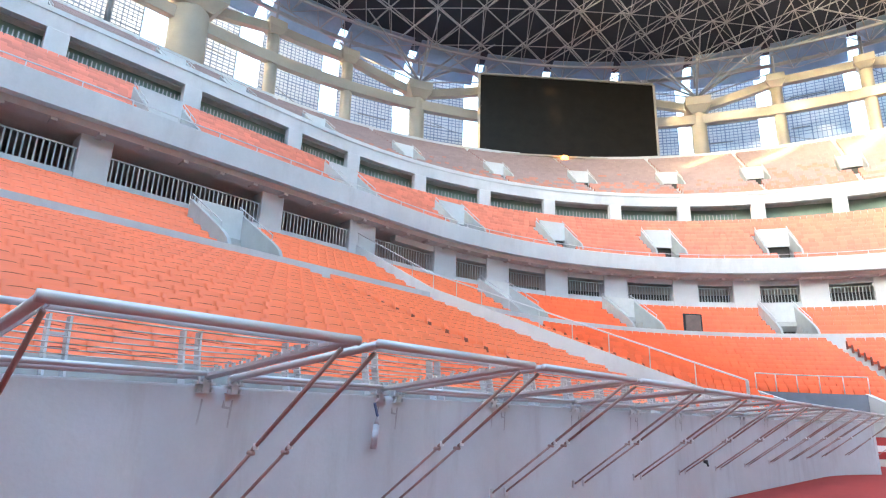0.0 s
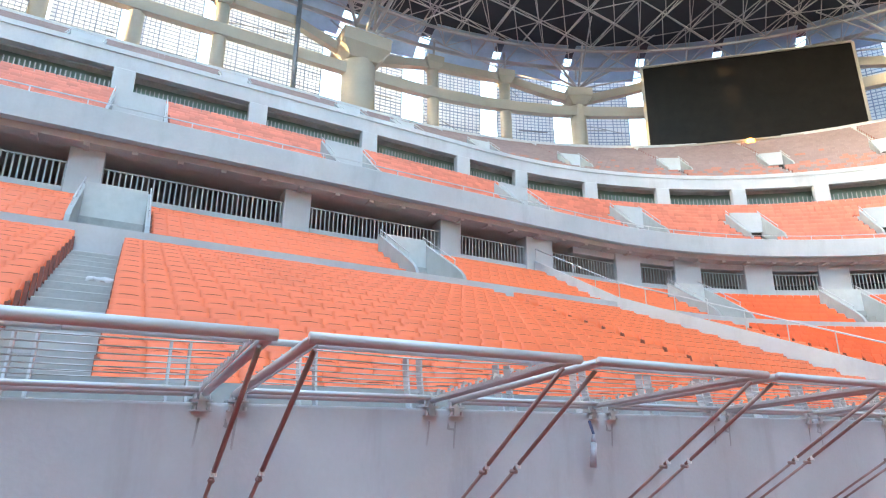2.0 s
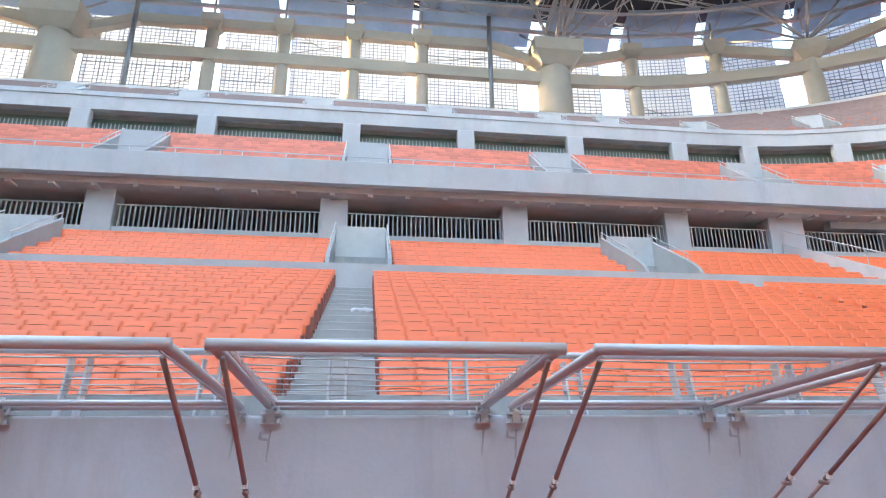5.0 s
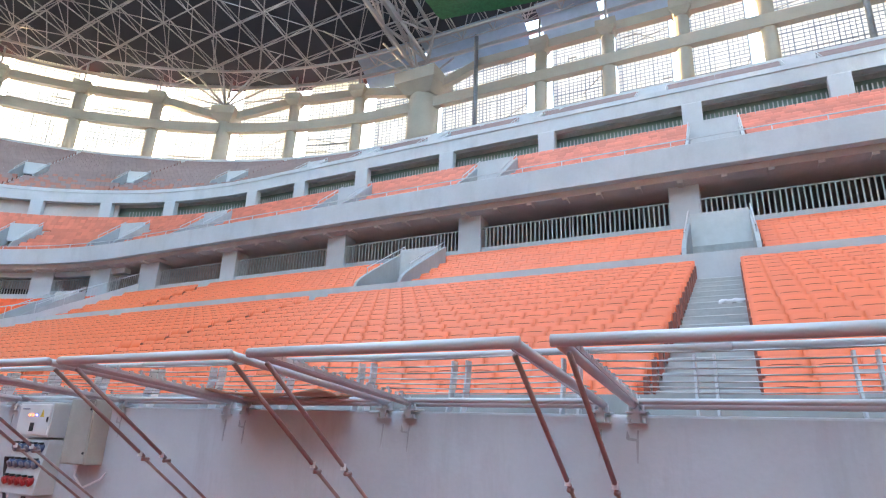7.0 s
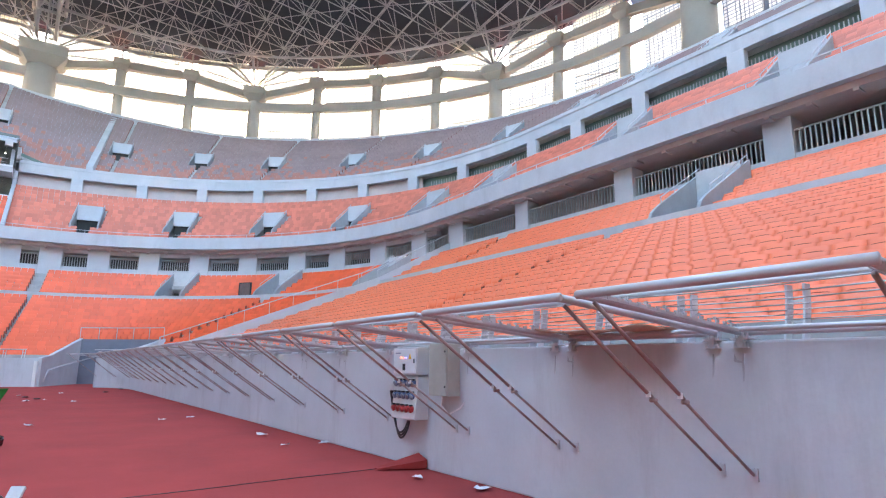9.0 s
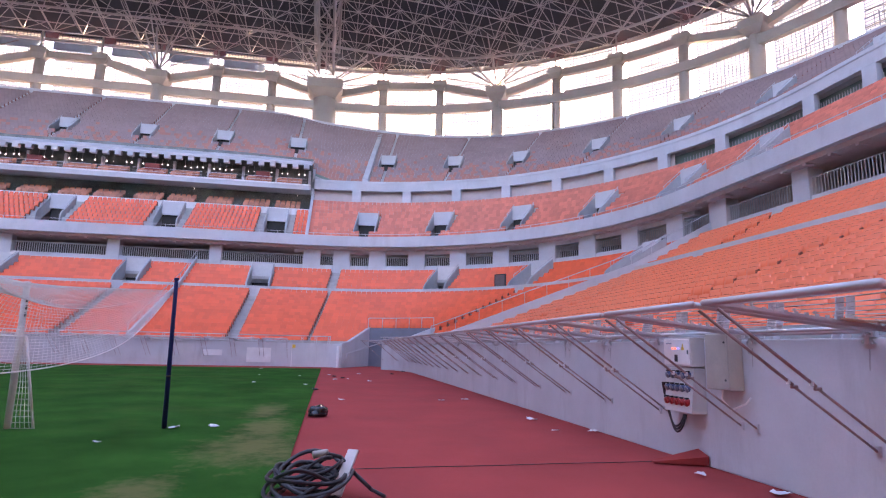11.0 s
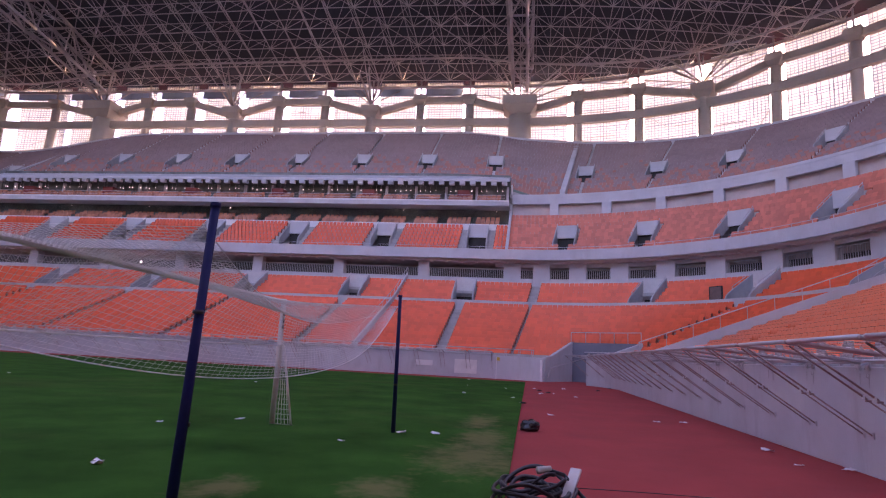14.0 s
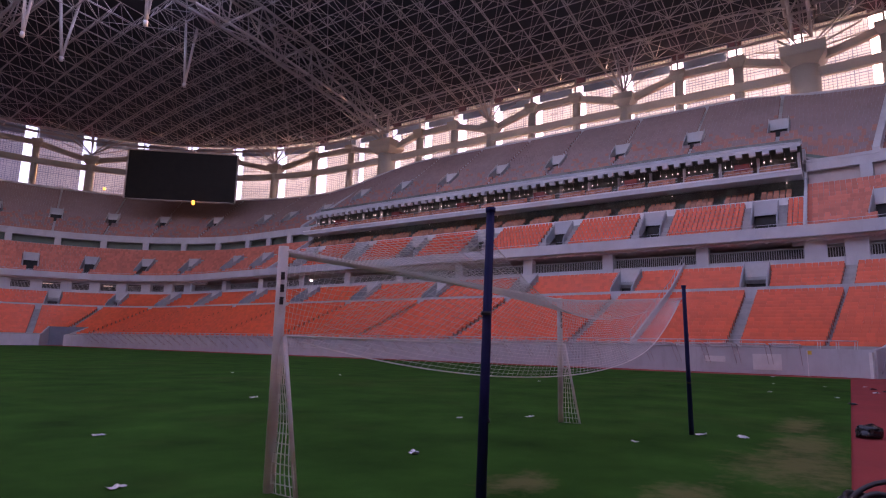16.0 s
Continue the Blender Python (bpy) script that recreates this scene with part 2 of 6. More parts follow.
# ---- mesh tools ----
class Batch:
    """Collects many solid pieces for one mesh."""

    def __init__(self):
        self.v, self.f, self.n = [], [], 0

    def add(self, verts, faces):
        self.v.append(np.asarray(verts, float).reshape(-1, 3))
        self.f.extend([tuple(i + self.n for i in f) for f in faces])
        self.n += len(self.v[-1])

    def box(self, c, hx, hy, hz, rot=0.0):
        ca, sa = math.cos(rot), math.sin(rot)
        vs = []
        for sx, sy, sz in ((-1, -1, -1), (1, -1, -1), (1, 1, -1), (-1, 1, -1), (-1, -1, 1), (1, -1, 1), (1, 1, 1), (-1, 1, 1)):
            x, y = sx * hx, sy * hy
            vs.append((c[0] + x * ca - y * sa, c[1] + x * sa + y * ca, c[2] + sz * hz))
        self.add(vs, BOXF)

    def hexa(self, bottom, top):
        """Four corners below, four above."""
        self.add(list(bottom) + list(top), BOXF)

    def beam(self, p, q, w, h):
        p, q = Vector(p), Vector(q)
        d = (q - p).normalized()
        side = d.cross(Vector((0, 0, 1)))
        side = side.normalized() if side.length > 1e-4 else Vector((1, 0, 0))
        up = side.cross(d)
        a, b = side * (w / 2), up * (h / 2)
        self.add([p - a - b, p + a - b, q + a - b, q - a - b, p - a + b, p + a + b, q + a + b, q - a + b], BOXF)

    def tube(self, p, q, r, n=8, r2=None):
        p, q = Vector(p), Vector(q)
        d = (q - p).normalized()
        a = d.orthogonal().normalized()
        b = d.cross(a)
        r2 = r if r2 is None else r2
        vs = []
        for o, rr in ((p, r), (q, r2)):
            for i in range(n):
                t = 2 * math.pi * i / n
                vs.append(o + a * (rr * math.cos(t)) + b * (rr * math.sin(t)))
        fs = [(i, (i + 1) % n, n + (i + 1) % n, n + i) for i in range(n)] + [tuple(range(n - 1, -1, -1)), tuple(range(n, 2 * n))]
        self.add(vs, fs)

    def path(self, pts, r, n=6):
        for p, q in zip(pts[:-1], pts[1:]):
            self.tube(p, q, r, n)

    def mesh(self, name, material, smooth=False):
        me = bpy.data.meshes.new(name)
        me.from_pydata(np.concatenate(self.v).tolist() if self.v else [], [], self.f)
        me.materials.append(material)
        if smooth:
            me.polygons.foreach_set("use_smooth", [True] * len(me.polygons))
        me.update()
        return me


BOXF = [(0, 3, 2, 1), (4, 5, 6, 7), (0, 1, 5, 4), (1, 2, 6, 5), (2, 3, 7, 6), (3, 0, 4, 7)]


def soften(me, width, seg=2):
    """Rounded edges on a finished mesh."""
    bm = bmesh.new()
    bm.from_mesh(me)
    bmesh.ops.bevel(bm, geom=bm.edges[:], offset=width, segments=seg, affect="EDGES", profile=0.6)
    bm.to_mesh(me)
    bm.free()
    return me


def thing(name, me, label, category, group="", kind=""):
    return tagged(new(name, me), label, category, group, kind)


def empty(name, label, category, at=(0, 0, 0), group="", kind=""):
    ob = tagged(new(name), label, category, group, kind)
    ob.matrix_basis = Matrix.Translation(at)
    return ob


def part(name, me, parent, label=""):
    ob = new(name, me)
    ob.parent = parent
    return tagged(ob, label)


# ---- plan of the bowl: a rounded rectangle, offset outwards by d ----
SX, SY = HX - R0, HY - R0
ARC = (R0 + 20.0) * math.pi / 2
LEN = [SX, ARC, 2 * SY, ARC, 2 * SX, ARC, 2 * SY, ARC, SX]
CUM = [0.0]
for piece_len in LEN:
    CUM.append(CUM[-1] + piece_len)
TOTAL = CUM[-1]
HALF = TOTAL / 2
U_ARC1, U_SIDE, U_ARC2, U_FAR = CUM[1], CUM[2], CUM[3], CUM[4]


def ring(u, d):
    """Plan point and outward angle at u metres along the bowl (0 in the middle of the near end, growing towards the main stand), d outside the front wall."""
    u = u % TOTAL
    k = 0
    while k < 8 and u > CUM[k + 1]:
        k += 1
    t = u - CUM[k]
    r = R0 + d
    if k == 0:
        return CX - t, CY + HY + d, math.pi / 2
    if k == 8:
        return CX + SX - t, CY + HY + d, math.pi / 2
    if k == 2:
        return CX - HX - d, CY + SY - t, math.pi
    if k == 4:
        return CX - SX + t, CY - HY - d, -math.pi / 2
    if k == 6:
        return CX + HX + d, CY - SY + t, 0.0
    a = (t / ARC) * math.pi / 2
    ox, oy, a0 = {1: (-SX, SY, math.pi / 2), 3: (-SX, -SY, math.pi), 5: (SX, -SY, 1.5 * math.pi), 7: (SX, SY, 0.0)}[k]
    a += a0
    return CX + ox + r * math.cos(a), CY + oy + r * math.sin(a), a


def lift(u, d):
    """The top tier stands higher along the two long sides."""
    if d < 31.5 or d > 54.0:
        return 0.0
    v = u % HALF
    s = min(1.0, max(0.0, (v - U_SIDE + 3.0) / 4.0)) * min(1.0, max(0.0, (U_SIDE + 84.0 - v) / 6.0))
    b = min(1.0, max(0.0, (v - U_SIDE + 16.0) / 26.0)) * min(1.0, max(0.0, (U_SIDE + 98.0 - v) / 30.0))
    b = b * b * (3 - 2 * b)
    f = min(1.0, (d - 31.5) / 20.4)
    return s * 2.0 * (1 - f) + b * 3.6 * f


def at(u, d, z):
    x, y, _ = ring(u, d)
    return (x, y, z + lift(u, d))


def ustops(u0, u1, arcstep=2.2, flatstep=9.0):
    """Stations along the bowl, dense on the curves."""
    out = [u0]
    u = u0
    while u < u1 - 1e-6:
        k = u % TOTAL
        curved = any(CUM[i] - 1e-6 <= k < CUM[i + 1] - 1e-6 for i in (1, 3, 5, 7))
        nxt = min([c + m * TOTAL for c in CUM for m in (-1, 0, 1, 2) if c + m * TOTAL > u + 1e-6])
        u = min(u + (arcstep if curved else flatstep), nxt, u1)
        out.append(u)
    return out


def sweep(batch, profile, u0, u1, closed=False, caps=True, arcstep=2.2, flatstep=9.0):
    """A profile of (d, z) corners carried along the bowl; closed profiles make solid bars."""
    st = ustops(u0, u1, arcstep, flatstep)
    vs = [at(u, d, z) for u in st for d, z in profile]
    m = len(profile)
    fs = []
    for i in range(len(st) - 1):
        for j in range(m if closed else m - 1):
            j2 = (j + 1) % m
            fs.append((i * m + j, i * m + j2, (i + 1) * m + j2, (i + 1) * m + j))
    if closed and caps:
        fs.append(tuple(range(m)))
        fs.append(tuple((len(st) - 1) * m + j for j in range(m - 1, -1, -1)))
    batch.add(vs, fs)


def bar(batch, u0, u1, d0, d1, z0, z1, **kw):
    sweep(batch, [(d0, z0), (d0, z1), (d1, z1), (d1, z0)], u0, u1, closed=True, **kw)


def unit(batch, u, d0, d1, z0, z1, width):
    """An upright block across the bowl at u."""
    b = []
    x0, y0, a = ring(u, d0)
    x1, y1, _ = ring(u, d1)
    tx, ty = -math.sin(a) * width / 2, math.cos(a) * width / 2
    b = [(x0 - tx, y0 - ty), (x1 - tx, y1 - ty), (x1 + tx, y1 + ty), (x0 + tx, y0 + ty)]
    batch.hexa([(*p, z0) for p in b], [(*p, z1) for p in b])


def local(u, d, z):
    """Frame at a place of the bowl: x along it, y outwards."""
    x, y, a = ring(u, d)
    return Matrix.Translation((x, y, z)) @ Matrix.Rotation(a - math.pi / 2, 4, "Z")


def slope_wall(batch, u, half, pts):
    """A wall standing across the bowl at u, outlined by (d, z) corners."""
    vs = []
    for s in (-half, half):
        for d, z in pts:
            x, y, a = ring(u, d)
            vs.append((x - math.sin(a) * s, y + math.cos(a) * s, z))
    m = len(pts)
    fs = [tuple(range(m)), tuple(range(2 * m - 1, m - 1, -1))] + [(i, m + i, m + (i + 1) % m, (i + 1) % m) for i in range(m)]
    batch.add(vs, fs)


# ---- levels of the stands ----
LOW_D, LOW_Z, LOW_N, LOW_T, LOW_R = 1.75, 1.38, 16, 0.80, 0.315
UPB_D, UPB_Z, UPB_N, UPB_T, UPB_R = 14.95, 6.75, 7, 0.80, 0.44
T2_D, T2_Z, T2_N, T2_T, T2_R = 20.3, 12.65, 12, 0.84, 0.59
T3_D, T3_Z, T3_N, T3_T, T3_R = 31.6, 22.0, 24, 0.84, 0.575
BAND_Z = 7.2
COL_D = 20.7
W_D = 30.7
RIM_D, RIM_Z = 51.9, 36.5
FAC_D, SKIN_D = 55.0, 60.0
GATES = [(48.0, 61.5), (HALF - 61.5, HALF - 48.0), (HALF + 50.5, HALF + 62.5), (TOTAL - 56.5, TOTAL - 44.5)]
GATE_D = 4.9
BOX0, BOX1 = U_SIDE + 0.5, U_SIDE + 78.0      # hospitality boxes along each long side
BOXSIDES = [(BOX0, BOX1), (HALF + BOX0, HALF + BOX1)]
AISLES = [CX - x for x in (13.6, -0.72, -15.9, -29.0)] + [46.5, 71.4, -27.7, -36.0, -61.0]
VOMS = [CX - x for x in (11.0, -0.60, -13.4)] + [33.5, 47.3, 58.45, -36.5, -47.0, -58.85, -69.0]
for k in range(12):
    AISLES.append(U_SIDE + 4.6 + 12.35 * k)
    VOMS.append(U_SIDE + 4.45 + 12.15 * k)
for k in range(1, 9):
    AISLES.append(-U_SIDE - 12.35 * k)
    VOMS.append(-U_SIDE - 11.5 * k)
V2 = [CX - x for x in (10.2, -0.5, -12.5)] + [16.0, 28.9, 36.5, 44.8, 53.2, 61.3, 69.0] + [U_SIDE + 4.0 + 11.6 * k for k in range(8)] + [168.4, 179.0, 187.6, 196.6, 205.1, 213.6]
V2 += [-29.2, -37.6, -45.4, -53.3, -61.1, -69.0]
V3 = [-2.0, 8.5, 18.0, -12.5, -22.5, 25.8, 31.9, 37.8, 44.6, 50.9, 57.4, 63.0, 68.75] + [U_SIDE + 3.2 + 10.35 * k for k in range(10)] + [175.4, 183.1, 190.3, 196.6, 203.0, 209.3]
V3 += [-28.0, -33.9, -39.7, -45.9, -51.7, -57.5, -62.65, -67.9, -73.4]


def near(u, where, half):
    for c in where:
        g = (u - c + HALF) % TOTAL - HALF
        if abs(g) < half:
            return True
    return False


def inside(u, spans):
    return any((u - a) % TOTAL < (b - a) for a, b in spans)


# ---- ground ----
b = Batch()
b.add([(-900, -900, -0.02), (900, -900, -0.02), (900, 900, -0.02), (-900, 900, -0.02)], [(0, 1, 2, 3)])
thing("ground", b.mesh("ground", M_TRACK), "red rubberised run-off surface around the pitch", "ground", kind="structure")
b = Batch()
GX0, GX1, GY1 = CX - 34.6, CX + 34.6, -0.46
st = np.linspace(GX0, GX1, 60)
vs, fs = [], []
for gy in np.linspace(GY1 - 104.0, GY1, 80):
    for gx in st:
        vs.append((gx, gy, 0.012 + 0.006 * noise.noise(Vector((gx * 0.6, gy * 0.6, 0)))))
for i in range(79):
    for j in range(59):
        fs.append((i * 60 + j, i * 60 + j + 1, (i + 1) * 60 + j + 1, (i + 1) * 60 + j))
b.add(vs, fs)
thing("grass_pitch", b.mesh("grass_pitch", M_GRASS, True), "green natural turf football pitch, scuffed near the edges", "pitch", kind="structure")


# ---- front wall round the pitch, open at the corner gates ----
spans = []
edges = sorted(g for gate in GATES for g in gate)
spans = [(edges[i], edges[i + 1]) for i in range(1, len(edges) - 1, 2)] + [(edges[-1] - TOTAL, edges[0])]
for name, (u0, u1) in zip(("wall_main_side", "wall_far_end", "wall_opposite_side", "wall_near_end"), spans):
    b = Batch()
    bar(b, u0, u1, 0.0, 0.34, -0.02, 1.70, arcstep=1.2)
    me = b.mesh(name, M_WALL)
    thing(name, soften(me, 0.02, 2) if name == "wall_near_end" else me, "pale grey painted concrete wall with faint streaks round the pitch", "wall", kind="structure")


# ---- terraces ----
def terrace(batch, d0, z0, n, tread, riser, u0, u1, first=0, under=0.35):
    prof = []
    for i in range(first, n):
        prof += [(d0 + tread * i, z0 + riser * (i - 1) if i > first else z0 + riser * i - 0.3), (d0 + tread * i, z0 + riser * i)]
    prof.append((d0 + tread * n, z0 + riser * (n - 1)))
    prof += [(d0 + tread * n, z0 + riser * (n - 1) - under), (d0 + tread * (first + 0.4), z0 + riser * first - under - 0.3)]
    sweep(batch, prof, u0, u1, closed=True)


def cut_terrace(batch, d0, z0, n, tread, riser, u0, u1, where, half, r0, r1):
    """A terrace with its rows r0 to r1 left out at the stair openings."""
    u = u0
    for c in sorted(u0 + (w - u0) % TOTAL for w in where):
        if c + half > u1 or c - half < u:
            continue
        terrace(batch, d0, z0, n, tread, riser, u, c - half)
        if r0 > 0:
            terrace(batch, d0, z0, r0, tread, riser, c - half, c + half)
        terrace(batch, d0, z0, n, tread, riser, c - half, c + half, first=r1)
        u = c + half
    terrace(batch, d0, z0, n, tread, riser, u, u1)


b = Batch()
for u0, u1 in spans:
    bar(b, u0, u1, 0.75, 0.95, 0.9, 1.90)
    bar(b, u0, u1, 0.34, LOW_D + 0.05, 0.9, LOW_Z - 0.06)
    terrace(b, LOW_D, LOW_Z, LOW_N, LOW_T, LOW_R, u0, u1)
for u0, u1 in GATES:
    terrace(b, LOW_D, LOW_Z, LOW_N, LOW_T, LOW_R, u0, u1, first=4)
thing("lower_terrace", b.mesh("lower_terrace", M_STEP), "bare grey concrete stepped terrace of the lower stand", "terrace", kind="structure")

b = Batch()
for u0, u1 in GATES:
    bar(b, u0, u1, GATE_D, GATE_D + 0.25, -0.02, 3.05)
thing("gate_back_wall", b.mesh("gate_back_wall", M_GATE), "gateway back wall, its shade put into the dark blue-grey", "wall", kind="structure")
b = Batch()
for u0, u1 in GATES:
    for u in (u0 + 0.1, u1 - 0.1):
        slope_wall(b, u, 0.12, [(0.0, -0.02), (0.0, 1.72), (1.2, 1.9), (GATE_D + 0.2, 3.1), (GATE_D + 0.2, -0.02)])
thing("gate_side_wall", b.mesh("gate_side_wall", M_CONC), "sloping grey side walls of the corner gateways", "wall", kind="structure")

b = Batch()
bar(b, 0, TOTAL, LOW_D + LOW_T * LOW_N + 0.02, LOW_D + LOW_T * LOW_N + 0.17, 5.6, BAND_Z, caps=False)
thing("lower_parapet", b.mesh("lower_parapet", M_CONC), "low pale grey parapet between the two banks of the lower stand", "parapet", kind="structure")
b = Batch()
cut_terrace(b, UPB_D - 0.03, UPB_Z, UPB_N, UPB_T, UPB_R, 0, TOTAL, VOMS, 1.08, 0, 4)
thing("upper_bank_terrace", b.mesh("upper_bank_terrace", M_STEP), "grey concrete stepped terrace behind the low parapet", "terrace", kind="structure")

# concourse behind the lower stand
b = Batch()
bar(b, 0, TOTAL, COL_D, COL_D + 0.25, 9.0, 10.35, caps=False)
thing("concourse_wall", b.mesh("concourse_wall", M_CONC), "low grey wall below the concourse railing", "wall", kind="structure")
b = Batch()
bar(b, 0, TOTAL, COL_D + 0.25, 28.0, 9.3, 9.5, caps=False)
thing("concourse_floor", b.mesh("concourse_floor", M_SOFF), "concrete concourse floor in shade", "floor", kind="structure")
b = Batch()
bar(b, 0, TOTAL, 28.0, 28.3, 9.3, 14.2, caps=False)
thing("concourse_back_wall", b.mesh("concourse_back_wall", M_DARK), "near-black back wall standing in for the shade of the concourse", "wall", kind="structure")
b = Batch()
sweep(b, [(19.95, 12.3), (20.0, 12.05), (COL_D + 1.3, 11.9), (COL_D + 1.3, 12.35), (28.2, 12.35), (28.2, 12.6), (19.95, 12.6)], 0, TOTAL, closed=True, caps=False)
thing("ceiling_concourse", b.mesh("ceiling_concourse", M_SOFF), "brownish concrete soffit under the middle tier", "ceiling", kind="structure")

# pillar stations of the lower concourse
PILLARS = [CX - x for x in (14.66, 6.54, -1.9, -11.9, -20.1)] + [21.4, 28.8, -27.4]
PILLARS += [33.7, 38.8, 43.6, 48.1, 53.3, 58.15, 62.8, 67.15, 71.0]
PILLARS += [U_SIDE - 0.4 + 10.1 * k for k in range(10)]
PILLARS += [-34.05, -38.4, -43.25, -48.0, -53.3, -57.65, -62.1, -66.6, -71.0]
PILLARS += [-U_SIDE - 4.5 - 10.1 * k for k in range(9)]
PILLARS += [U_ARC2 + 4.7 * k for k in range(1, 10)] + [-U_ARC2 - 4.7 * k for k in range(1, 10)] + [HALF + 8.3 * k for k in range(-3, 4)]
pil = None
for u in PILLARS:
    pb = Batch()
    arcy = U_ARC1 - 4 < abs((u + HALF) % TOTAL - HALF) < U_SIDE + 1 or abs((u + HALF) % TOTAL - HALF) > U_ARC2 and abs((u + HALF) % TOTAL - HALF) < U_FAR
    pb.box((0, 0.5, 0), 0.65, 0.5, 1.55)
    if pil is None:
        pil = soften(pb.mesh("pillar", M_CONC), 0.03, 1)
    ob = thing("pillar", pil, "square pale grey concrete pillar on the concourse edge", "pillar", "concourse pillars")
    ob.matrix_basis = local(u, COL_D - 0.12, 10.75) @ Matrix.Diagonal((1.45 if arcy else 0.95, 1, 1, 1))

# solid lintel over the corner openings
b = Batch()
for u0, u1 in ((31.5, U_SIDE + 1.5), (TOTAL - U_SIDE - 1.5, TOTAL - 30.0), (U_ARC2, U_FAR), (TOTAL - U_FAR, TOTAL - U_ARC2)):
    bar(b, u0, u1, COL_D + 0.02, COL_D + 0.5, 11.62, 12.0)
thing("concourse_lintel", b.mesh("concourse_lintel", M_CONC), "pale grey concrete lintel over the corner concourse openings", "lintel", kind="structure")

# railing slats in the concourse openings
b = Batch()
u = 0.0
while u < TOTAL:
    x, y, a = ring(u, COL_D + 0.14)
    b.box((x, y, 10.85), 0.03, 0.015, 0.52, a - math.pi / 2)
    u += 0.21
thing("concourse_railing", b.mesh("concourse_railing", M_RAIL), "close-set upright grey metal railing bars along the concourse", "railing", kind="stuff")
b = Batch()
bar(b, 0, TOTAL, COL_D + 0.1, COL_D + 0.18, 11.36, 11.42, caps=False)
thing("concourse_handrail", b.mesh("concourse_handrail", M_RAIL), "flat grey top rail of the concourse railing", "railing", kind="structure")

# ---- middle tier ----
b = Batch()
sweep(b, [(19.55, 12.32), (19.55, 13.42), (19.62, 13.46), (19.85, 13.46), (19.92, 13.42), (19.92, 12.3)], 0, TOTAL, closed=True, caps=False, arcstep=1.6)
thing("middle_tier_parapet", b.mesh("middle_tier_parapet", M_CONC), "deep smooth pale grey parapet of the middle tier", "parapet", kind="structure")
b = Batch()
bar(b, 0, TOTAL, 19.72, 19.76, 13.72, 13.76, caps=False)
u = 0.0
while u < TOTAL:
    b.beam(at(u, 19.74, 13.4), at(u, 19.74, 13.74), 0.04, 0.04)
    u += 1.9
thing("parapet_handrail", b.mesh("parapet_handrail", M_STEEL), "thin steel handrail on the middle tier parapet", "railing", kind="stuff")
b = Batch()
u = 0.0
while u < TOTAL:
    unit(b, u, 20.02, COL_D - 0.1, 11.93, 12.12, 0.22)
    u += 1.7
thing("soffit_ribs", b.mesh("soffit_ribs", M_SOFF), "short concrete ribs under the middle tier", "beam", kind="stuff")

b = Batch()
ends = [(BOX1, HALF + BOX0), (HALF + BOX1, TOTAL + BOX0)]
for u0, u1 in ends:
    cut_terrace(b, T2_D, T2_Z, T2_N, T2_T, T2_R, u0, u1, V2, 1.2, 3, 7)
for u0, u1 in BOXSIDES:
    cut_terrace(b, T2_D, T2_Z, 8, T2_T, 0.62, u0, u1, V2, 1.2, 3, 7)
thing("middle_terrace", b.mesh("middle_terrace", M_STEP), "grey concrete stepped terrace of the middle tier", "terrace", kind="structure")

# window wall above the middle tier: sill, piers and lintel
WB, WT = 20.05, 21.55
for u0, u1 in ends:
    for nm, d0, d1, z0, z1, lab in (("wall_sill", W_D, W_D + 0.3, 18.3, WB, "pale grey concrete sill wall behind the middle tier"),
                                    ("wall_lintel", W_D - 0.1, W_D + 0.45, WT, 22.85, "pale grey concrete lintel band over the upper openings"),
                                    ("trim", W_D - 0.16, W_D - 0.1, 22.5, 22.6, "thin grey drip moulding along the lintel")):
        b = Batch()
        bar(b, u0, u1, d0, d1, z0, z1)
        thing(nm, b.mesh(nm, M_CONC), lab, "wall", kind="structure")
PIERS = [CX - x for x in (13.77, 6.05, -1.65, -10.89, -18.55)] + [19.2, 25.5, 30.8, -28.4]
PIERS += [37.5 + 4.75 * k for k in range(8)] + [-32.9 - 4.75 * k for k in range(9)]
PIERS += [BOX1 + 1.5 + 6.0 * k for k in range(0, 20)]
PIERS += [HALF + U_SIDE - 6.0 * k for k in range(1, 9)]
pier = None
for u in PIERS:
    pb = Batch()
    pb.box((0, 0.25, 0), 0.58, 0.28, (WT - 18.3) / 2 + 0.02)
    if pier is None:
        pier = soften(pb.mesh("pier", M_CONC), 0.03, 1)
    ob = thing("window_pier", pier, "pale grey concrete pier between upper concourse openings", "pillar", "upper concourse piers")
    ob.matrix_basis = local(u, W_D - 0.12, (WT + 18.3) / 2)
b = Batch()
bar(b, 0, TOTAL, W_D + 1.1, W_D + 1.3, 19.0, 22.4, caps=False)
bar(b, 0, TOTAL, W_D + 0.3, W_D + 1.1, 19.0, 19.2, caps=False)
ib = Batch()
bar(ib, U_ARC1 + 11, BOX0 - 0.4, W_D + 0.55, W_D + 0.7, 19.0, 22.0)
thing("upper_infill_wall", ib.mesh("upper_infill_wall", M_SOFF), "plain mauve-grey infill wall set back in the corner openings", "wall", kind="structure")
thing("upper_concourse_back_wall", b.mesh("upper_concourse_back_wall", M_UPC), "dull grey-green wall at the back of the upper concourse", "wall", kind="structure")
b = Batch()
for u0, u1 in ((TOTAL - 60.0, TOTAL + U_ARC1 + 10.0),):
    u = u0
    while u < u1:
        x, y, a = ring(u, W_D + 0.2)
        b.box((x, y, WB + 0.33), 0.03, 0.015, 0.36, a - math.pi / 2)
        u += 0.24
